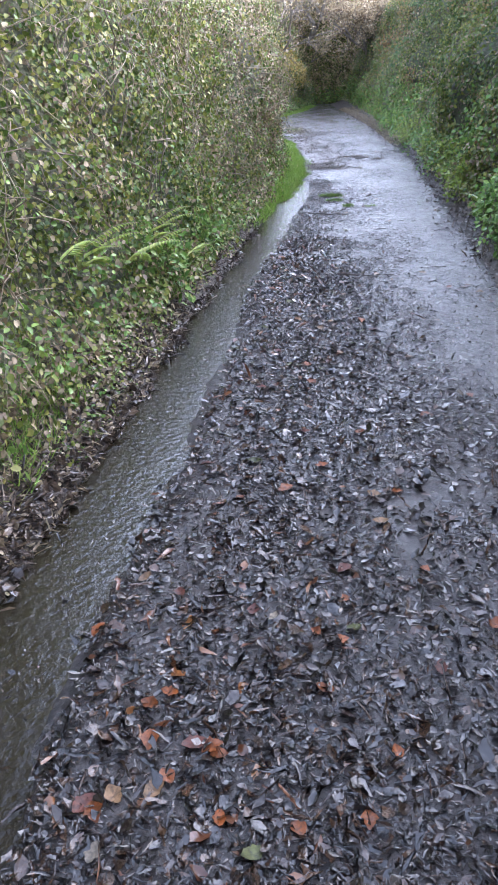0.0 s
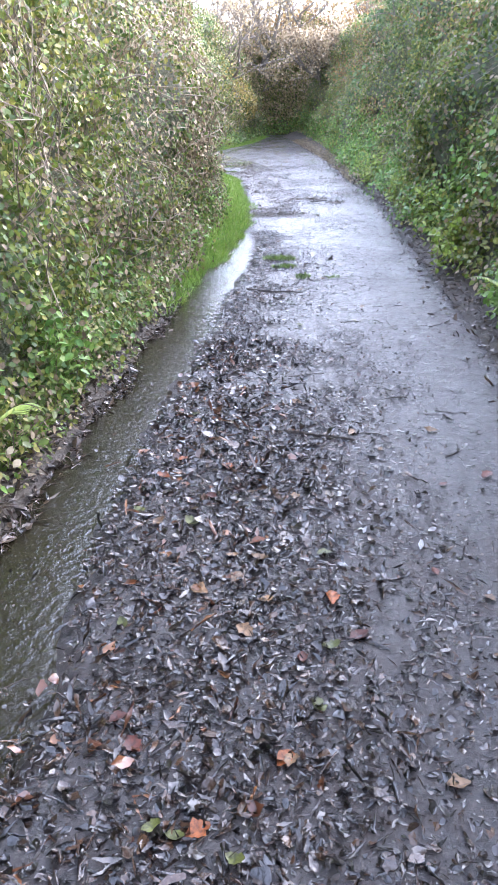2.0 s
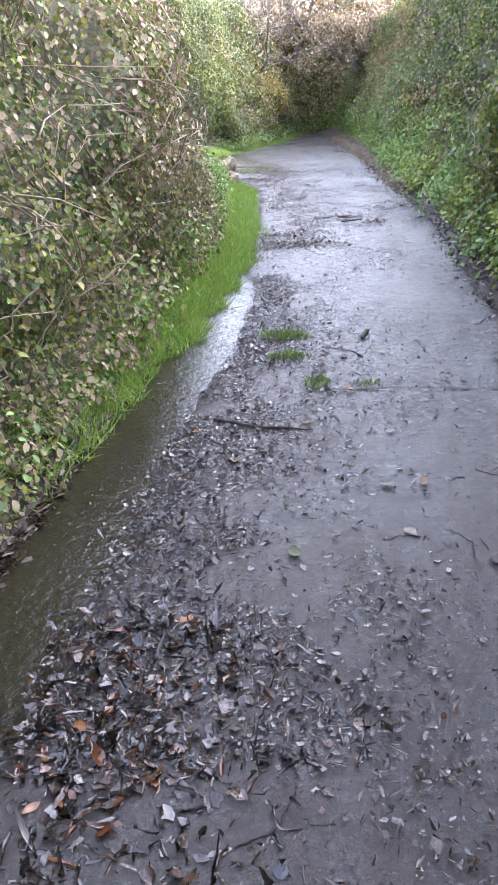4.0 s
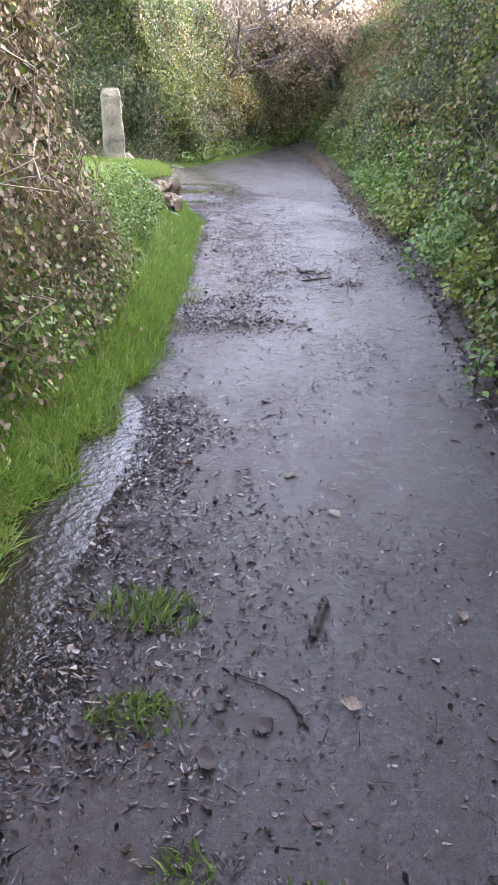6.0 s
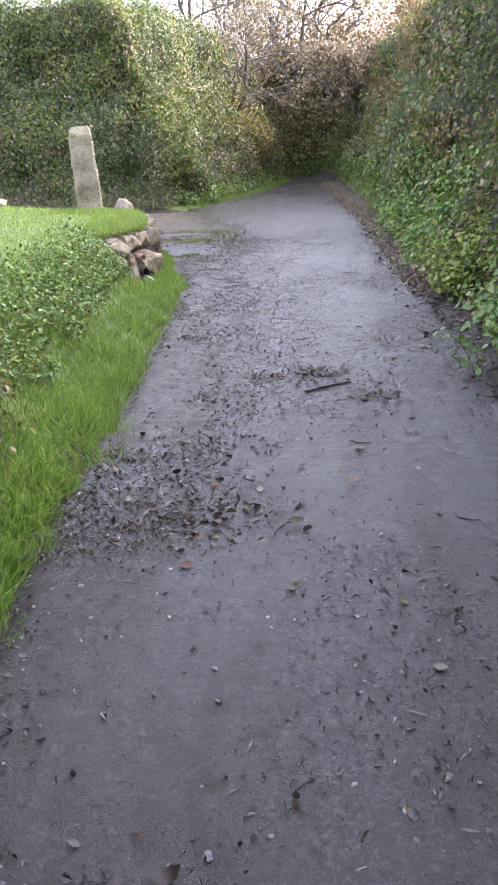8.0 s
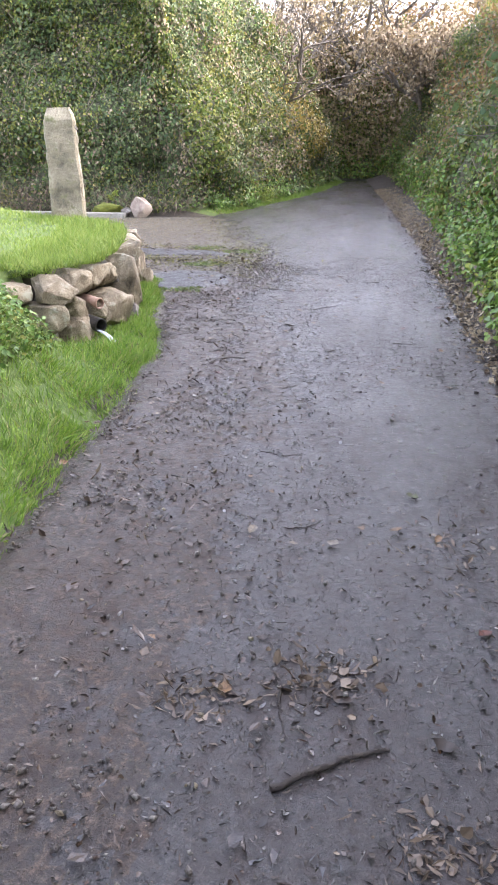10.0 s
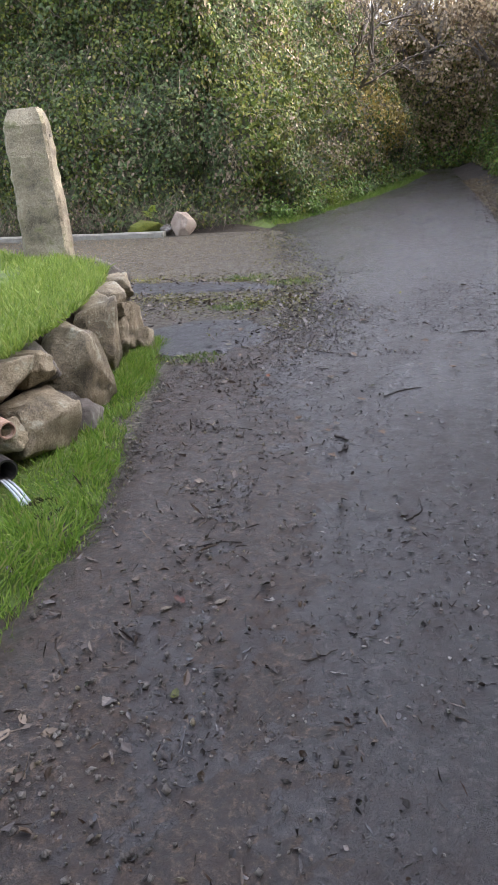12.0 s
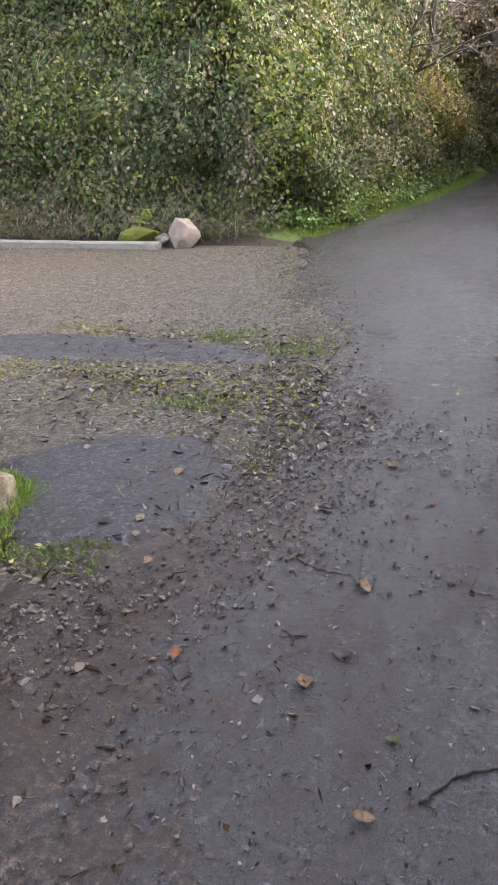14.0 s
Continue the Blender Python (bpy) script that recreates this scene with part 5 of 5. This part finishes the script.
# ---- driveway edge: kerb, rock and mossy mound ----
bm = bmesh.new()
kx = np.linspace(-11, -4.6, 40)
rows = []
for x in kx:
    j = 0.01 * (float(fbm(x * 3, 0.0, 3, 77)) - 0.5)
    rows.append([bm.verts.new(v) for v in ((x, 29.62 + j, -0.05), (x, 29.62 + j, 0.07 + j), (x, 29.64 + j, 0.09 + j), (x, 29.76, 0.09 + j), (x, 29.78, -0.05))])
for a, b in zip(rows, rows[1:]):
    for i in range(4):
        bm.faces.new((a[i], b[i], b[i + 1], a[i + 1]))
bm.faces.new(rows[0])
bm.faces.new(list(reversed(rows[-1])))
tagged(part("kerb", bm, M_KERB), "low pale concrete kerb along the driveway", "kerb", kind="structure")
ob = part("rock", stone_bm(0.24, 0.2, 0.24, 31, 0.25, 0.14), M_ROCK)
ob.matrix_basis = pose(-4.35, 29.95, 0.16, 5, 8, 30)
tagged(ob, "pale pinkish boulder at the driveway edge", "rock")
ob = part("rock", stone_bm(0.14, 0.12, 0.1, 33, 0.25, 0.14), M_DARKSTONE)
ob.matrix_basis = pose(-4.62, 29.9, 0.09)
tagged(ob, "small grey stone beside the boulder", "rock")
ob = part("mossy_mound", stone_bm(0.42, 0.2, 0.17, 35, 0.2, 0.18), M_MOSS)
ob.matrix_basis = pose(-5.05, 30.05, 0.1)
tagged(ob, "mound covered with yellow-green moss beside the kerb", "moss")
ob = part("rock", stone_bm(0.3, 0.16, 0.1, 36, 0.5, 0.1), M_STONE)
ob.matrix_basis = pose(-5.2, 24.75, 0.68, 0, 0, 10)
tagged(ob, "flat pale stone at the lawn edge", "rock")


# ---- moss tufts on the lane ----
def tuft(label, x, y, rx, ry_, blades, height, mat=M_TUFT):
    root = tagged(new("moss_tuft"), label, "moss")
    mound = part("mound", stone_bm(rx * 0.35, ry_ * 0.35, 0.008, int(x * 50 + y * 7), 0.1, 0.4, 1), M_MOSSDARK, root)
    mound.matrix_basis = pose(x, y, 0.004)
    ang = rng.uniform(0, 6.28, blades)
    rad = rng.uniform(0, 1, blades) ** 0.6 * (0.55 + 0.9 * fbm(np.cos(ang) * 1.5 + x * 9, np.sin(ang) * 1.5 + y * 9, 3, 66))
    pos = np.stack([x + rx * rad * np.cos(ang), y + ry_ * rad * np.sin(ang), np.full(blades, 0.005)], 1)
    ob = grass("blade_mass", "short green grass blades", pos, height, mat, 0.4, 0.006)
    del ob["category"]
    ob.parent = root


tuft("green tuft of moss and grass on the lane", 0.45, 10.84, 0.17, 0.13, 330, 0.042)
tuft("small tuft of moss on the lane", 0.5, 10.4, 0.14, 0.1, 220, 0.04)
tuft("small tuft of moss by the tarmac joint", 0.7, 9.92, 0.07, 0.12, 140, 0.035)
tuft("low moss on the tarmac joint", 0.98, 9.92, 0.08, 0.06, 60, 0.025)
tuft("small grass tuft in the gravelly edge", -0.3, 11.9, 0.12, 0.15, 150, 0.05)
for x, y, r in ((-1.55, 22.2, 0.16), (-1.2, 22.28, 0.18), (-1.75, 22.6, 0.12), (-1.25, 25.2, 0.25), (-1.5, 24.0, 0.28), (-1.85, 25.5, 0.3)):
    tuft("mossy grass on the driveway mouth", x, y, r, r * 0.7, 260, 0.035)


# ---- ferns and dock leaves in the hedge foot ----
def fern(x, y, z, length, turn, lift):
    root = tagged(new("fern"), "bright yellow-green fern frond arching from the hedge", "fern")
    k = 18
    q = np.linspace(0, 1, k)
    line = np.stack([q * length, 0 * q, lift * np.sin(q * 1.9) * length], 1)
    part("stem", tubes_mesh("stem", [line], [np.linspace(0.004, 0.0015, k)], 4), M_STRAW, root)
    pos, grow, size = [], [], []
    for i in range(2, k):
        for sgn in (-1, 1):
            pos.append(line[i])
            grow.append((0.35, sgn, -0.15))
            size.append(0.42 * length * (1 - q[i]) ** 0.8 * 0.6 + 0.012)
    pos, grow, size = np.array(pos), unit(np.array(grow)), np.array(size)
    ax, ay, az = frames_from(grow, np.tile([0.0, 0, 1], (len(pos), 1)))
    part("fronds", scatter_mesh("fronds", LEAF_V, LEAF_F, pos, ax, ay, az, np.stack([size * 0.5, size, size], 1)), M_FERN, root)
    root.matrix_basis = pose(x, y, z, 0, 0, turn)


fern(-0.75, 4.75, 0.5, 0.4, -15, 0.25)
fern(-0.72, 4.7, 0.45, 0.38, -70, 0.3)
fern(-0.7, 4.8, 0.5, 0.35, 30, 0.35)
fern(-0.55, 5.6, 0.3, 0.3, -40, 0.4)
fern(-0.75, 3.4, 0.75, 0.3, -30, 0.4)
fern(2.15, 8.0, 0.3, 0.35, 200, 0.4)
for fx, fy, fz, fl in ((-4.9, 29.95, 0.3, 0.3), (-0.78, 3.9, 0.6, 0.3), (-0.72, 5.2, 0.5, 0.28)):
    for k in range(5):
        fern(fx + 0.03 * math.sin(k * 2.4), fy + 0.05 * math.cos(k * 2.4), fz + 0.03 * k, fl * (0.8 + 0.07 * k), (-150 if fx < -2 else -75) + 25 * k, 0.2 + 0.04 * k)


def nettles(x, y, wide, tall, leaves, mat, label="bright green nettle clump at the hedge foot"):
    root = tagged(new("nettle_clump"), label, "nettles")
    k = 26
    base = np.stack([x + rng.normal(0, wide * 0.45, k), y + rng.normal(0, wide * 0.6, k)], 1)
    gz = ground_z(base[:, 0], base[:, 1])
    lines, radii, pos = [], [], []
    for b, z in zip(base, gz):
        h = tall * rng.uniform(0.5, 1.1)
        q = np.linspace(0, 1, 6)
        lean = np.clip(rng.normal(0, 0.14, 2), -0.2, 0.2)
        ln = np.stack([b[0] + lean[0] * q * q, b[1] + lean[1] * q * q, z + h * q], 1)
        lines.append(ln)
        radii.append(np.linspace(0.004, 0.0015, 6))
        m = leaves // k
        f = rng.uniform(0.15, 1, m)
        pos.append(np.stack([np.interp(f, q, ln[:, i]) for i in range(3)], 1) + rng.normal(0, 0.05, (m, 3)) * np.array([1, 1, 0.5]))
    tagged(part("stem_tangle", tubes_mesh("stem_tangle", lines, radii, 4), M_STRAW, root), kind="stuff")
    pos = np.concatenate(pos)
    leaf_mass("leaves", LEAF_V, LEAF_F, pos, np.tile([-0.3, -0.2, 1.0], (len(pos), 1)), rng.uniform(0.035, 0.065, len(pos)), mat, root, 0.45)


for x, y, wide, tall, mat in ((2.12, 7.4, 0.35, 0.75, M_WEED), (2.2, 8.3, 0.3, 0.6, M_WEED), (2.12, 12.3, 0.3, 0.6, M_FERN), (2.15, 13.4, 0.35, 0.55, M_WEED), (2.15, 16.4, 0.3, 0.6, M_WEED),
                              (1.98, 18.8, 0.3, 0.6, M_FERN), (2.0, 20.3, 0.3, 0.6, M_WEED), (1.75, 23.5, 0.3, 0.6, M_WEED), (-0.72, 6.6, 0.25, 0.45, M_WEED), (-0.72, 5.3, 0.25, 0.5, M_WEED), (2.15, 10.3, 0.3, 0.6, M_FERN), (2.1, 15.0, 0.3, 0.6, M_FERN), (1.9, 21.6, 0.3, 0.6, M_FERN), (-3.1, 31.4, 0.3, 0.3, M_WEED), (-2.75, 32.6, 0.3, 0.3, M_WEED), (-2.6, 34.0, 0.3, 0.35, M_FERN), (-2.4, 35.6, 0.3, 0.3, M_WEED)):
    nettles(x + (0.14 if x > 0 else 0), y, wide, tall, 1100, mat)


# ---- loose grit ----
def grit(name, label, x, y, z, size, mat):
    n = len(x)
    tv = [(1, 0, 0), (-1, 0.1, 0), (0, 1, 0.1), (0.1, -1, 0), (0, 0, 0.8), (0.1, 0, -0.6)]
    tf = [(0, 2, 4), (2, 1, 4), (1, 3, 4), (3, 0, 4), (2, 0, 5), (1, 2, 5), (3, 1, 5), (0, 3, 5)]
    ax, ay, az = frames_from(rng.normal(size=(n, 3)), rng.normal(size=(n, 3)))
    return tagged(part(name, scatter_mesh(name, tv, tf, np.stack([x, y, z], 1), ax, ay, az, size[:, None] * rng.uniform(0.6, 1.3, (n, 3))), mat), label, "grit", kind="stuff")


n = 110000
y = rng.uniform(4, 25, n)
x = left_edge(np.minimum(y, 22)) + 0.1 + rng.uniform(0, 1, n) ** 1.05 * (right_edge(y) - left_edge(np.minimum(y, 22)) - 0.1)
keep = off_stream(x, y, 0.05) & (rng.uniform(size=n) < 0.15 + 1.3 * smooth(0.4, 0.62, fbm(x * 1.8, y * 0.8, 4, 69)))
x, y = x[keep], y[keep]
third = rng.integers(0, 3, len(x))
for k, mat in enumerate((M_LITTER, M_DRYLITTER, M_MUDBITS)):
    a, b = x[third == k], y[third == k]
    litter("leaf_litter", "fine crumbs of leaf, bark and grit on the lane", a, b, surface_z(a, b) + 0.001, 0.004 + 0.017 * rng.uniform(0, 1, len(a)) ** 1.9, mat, 0.5)
n = 9000
y = rng.uniform(2, 25, n)
x = left_edge(np.minimum(y, 22)) + 0.3 + rng.uniform(0, 1, n) * (right_edge(y) - left_edge(np.minimum(y, 22)) - 0.35)
keep = rng.uniform(size=n) < 0.25 + 0.75 * smooth(12, 17, y)
grit("grit", "small pale stones and grit on the lane", x[keep], y[keep], surface_z(x, y)[keep] + 0.001, rng.uniform(0.0025, 0.006, n)[keep], M_DARKSTONE)
n = 7000
y = rng.uniform(24.8, 29.6, n)
x = np.interp(y, [24.8, 25.7, 27.3, 30.6], [-0.95, -1.2, -1.8, -3.1]) - 6 * rng.uniform(0, 1, n) ** 1.3
keep = x > lawn_edge(y) + 0.1
grit("grit", "loose pale gravel on the driveway", x[keep], y[keep], np.full(keep.sum(), 0.004), rng.uniform(0.004, 0.012, n)[keep], M_STONE)
n = 15000
y = rng.uniform(14, 24.2, n)
x = np.maximum(left_edge(y), -1.3) + 0.02 + np.abs(rng.normal(0, 0.42, n))
x = np.where(y > 22.4, x + 0.35, x)
keep = rng.uniform(size=n) < 0.25 + 0.9 * smooth(0.4, 0.6, fbm(x * 2.5, y * 2.5, 3, 70))
x, y = x[keep], y[keep]
sz = 0.003 + 0.011 * rng.uniform(0, 1, len(x)) ** 2.5
pale = rng.uniform(size=len(x)) < 0.1
zz = np.maximum(surface_z(x, y), 0.004) + 0.008
grit("gravel", "brown muddy gravel along the lane edge", x[~pale], y[~pale], zz[~pale], sz[~pale], M_DARKSTONE)
grit("gravel", "pale gravel stones along the lane edge", x[pale], y[pale], zz[pale], sz[pale] * 0.9, M_STONE)
n = 3500
y = rng.uniform(14, 24.5, n)
x = np.maximum(left_edge(y), -1.3) + 0.05 + np.abs(rng.normal(0, 0.4, n))
litter("leaf_litter", "brown leaf scraps on the muddy lane edge", x, y, np.maximum(surface_z(x, y), 0.0) + 0.012, 0.008 + 0.035 * rng.uniform(0, 1, n) ** 3, M_DRYLITTER, 0.4)

# crumbs and gravel blurring the seam between driveway and lane
n = 9000
y = rng.uniform(22.6, 30.2, n)
x = np.interp(y, [22.6, 24, 25.7, 27.3, 30.6], [-0.95, -0.85, -1.15, -1.75, -3.05]) + rng.normal(0, 0.28, n)
third = rng.integers(0, 3, n)
for k, mat in enumerate((M_DRYLITTER, M_MOSSBITS, M_MUDBITS)):
    a, b = x[third == k], y[third == k]
    litter("leaf_litter", "fine crumbs of leaf, moss and grit along the driveway seam", a, b, np.maximum(surface_z(a, b), 0.0) + 0.004, 0.006 + 0.022 * rng.uniform(0, 1, len(a)) ** 1.8, mat, 0.5)
n = 320
y = rng.uniform(17, 24.6, n)
x = np.maximum(left_edge(y), -1.45) + 0.1 + np.abs(rng.normal(0, 0.22, n)) + 0.5 * (y > 22.8)
litter("leaf_litter", "pale brown curled leaves along the muddy edge", x, y, np.maximum(surface_z(x, y), 0.0) + 0.014, rng.uniform(0.018, 0.042, n), M_PALELITTER, 0.4, True)
n = 2600
x, y = rng.uniform(-3.4, -0.7, n), rng.uniform(23.3, 25.9, n)
keep = (fbm(x * 2.2, y * 2.2, 3, 45) > 0.48) & (x > lawn_edge(y) + 0.15)
x, y = x[keep], y[keep]
litter("leaf_litter", "pale brown leaf scraps on the driveway mouth", x, y, np.full(len(x), 0.014), 0.012 + 0.035 * rng.uniform(0, 1, len(x)) ** 2, M_PALELITTER, 0.4)

# low leaves and dead stems reaching from the left hedge down to the stream
n = 9000
y = rng.uniform(0.3, 10, n)
x = left_edge(y) - 0.02 - np.abs(rng.normal(0, 0.2, n))
keep = fbm(x * 3, y * 1.5, 3, 46) > 0.42
x, y = x[keep], y[keep]
p = np.stack([x, y, np.maximum(ground_z(x, y), -0.01) + rng.uniform(0.0, 0.2, len(x)) * smooth(0.02, -0.3, x - left_edge(y))], -1)
kind = rng.uniform(size=len(x))
weeds = tagged(new("weeds"), "mixed green and brown leaves trailing over the stream bank", "weeds")
for name, lo_, hi_, mat in (("bramble_leaves", 0, 0.4, M_BRAMBLE), ("weed_leaves", 0.4, 0.55, M_WEED), ("dead_leaves", 0.55, 1.1, M_DEAD)):
    sel = (kind >= lo_) & (kind < hi_)
    leaf_mass(name, LEAF_V, LEAF_F, p[sel], np.tile([0.5, -0.3, 1.0], (sel.sum(), 1)), rng.uniform(0.018, 0.038, sel.sum()), mat, weeds, 0.3)
# lawn running up to the top of the wall
n = 14000
y = rng.uniform(19.7, 23.3, n)
x = lawn_edge(y) + rng.uniform(-0.4, 0.32, n)
lz = on_ground(x, y)
lz[:, 2] = np.maximum(lz[:, 2], 0.585)
grass("lawn", "lawn grass overhanging the top of the wall", lz, 0.075, M_LAWN, 0.5, 0.007)

# thin grass and dry stalks on the hedge bank
n = 9000
y = rng.uniform(0.8, 9.5, n)
x = left_edge(y) - 0.12 - rng.uniform(0, 0.55, n)
keep = fbm(x * 2.4, y * 1.6, 3, 42) > 0.45
x, y = x[keep], y[keep]
half = rng.uniform(size=len(x)) < 0.65
grass("verge_grass", "thin green grass on the hedge bank", on_ground(x[half], y[half]), 0.16, M_GRASS, 0.5, 0.006)
grass("dry_grass", "thin dry stalks on the hedge bank", on_ground(x[~half], y[~half]), 0.2, M_STRAW, 0.6, 0.005)
# russet leaves blown against the far hedge
n = 7000
y = rng.uniform(19, 40, n)
x = right_edge(y) + np.abs(rng.normal(0.05, 0.28, n)) - 0.06
litter("leaf_litter", "russet leaves blown against the hedge foot", x, y, np.maximum(ground_z(x, y), 0.0) + 0.012, rng.uniform(0.025, 0.05, n), M_DEAD, 0.5)

# leaf litter and low greenery on the bank where the stream starts
n = 9000
y = rng.uniform(0.6, 5.0, n)
x = left_edge(y) + 0.04 - rng.uniform(0, 0.6, n)
z = np.maximum(ground_z(x, y), -0.03) + rng.uniform(0.0, 0.05, n)
pick = rng.integers(0, 4, n)
for k, mat in enumerate((M_DRYLITTER, M_PALELITTER, M_DEAD, M_DRYLITTER)):
    sel = pick == k
    litter("leaf_litter", "brown and russet leaves heaped on the stream bank", x[sel], y[sel], z[sel], 0.014 + 0.036 * rng.uniform(0, 1, sel.sum()) ** 1.4, mat, 0.8)
n = 3600
y = rng.uniform(3.4, 8.5, n)
x = left_edge(y) - 0.05 - rng.uniform(0, 0.55, n)
keep = fbm(x * 3.5, y * 2.2, 3, 48) > 0.47
x, y = x[keep], y[keep]
p = np.stack([x, y, np.maximum(ground_z(x, y), 0) + rng.uniform(0.02, 0.3, len(x))], -1)
weeds = tagged(new("weeds"), "yellow-green weeds and brambles above the stream bank", "weeds")
half = rng.uniform(size=len(x)) < 0.6
for name, sel, mat in (("bramble_leaves", half, M_BRAMBLE), ("fern_leaves", ~half, M_YELLOW)):
    leaf_mass(name, LEAF_V, LEAF_F, p[sel], np.tile([0.6, -0.3, 0.9], (sel.sum(), 1)), rng.uniform(0.025, 0.05, sel.sum()), mat, weeds, 0.4)
# olive mat of moss and leaf crumbs between the tarmac patches
n = 22000
x, y = rng.uniform(-3.4, -0.75, n), rng.uniform(23.45, 25.9, n)
dense = near(y, 24.2, 0.38) + 0.8 * near(y, 25.45, 0.2)
keep = (rng.uniform(size=n) < dense * smooth(0.36, 0.58, fbm(x * 2.6, y * 2.6, 4, 49))) & (x > lawn_edge(y) + 0.15)
x, y = x[keep], y[keep]
litter("leaf_litter", "olive moss crumbs matted on the driveway mouth", x, y, np.full(len(x), 0.01), 0.006 + 0.018 * rng.uniform(0, 1, len(x)) ** 1.5, M_MOSSBITS, 0.6)
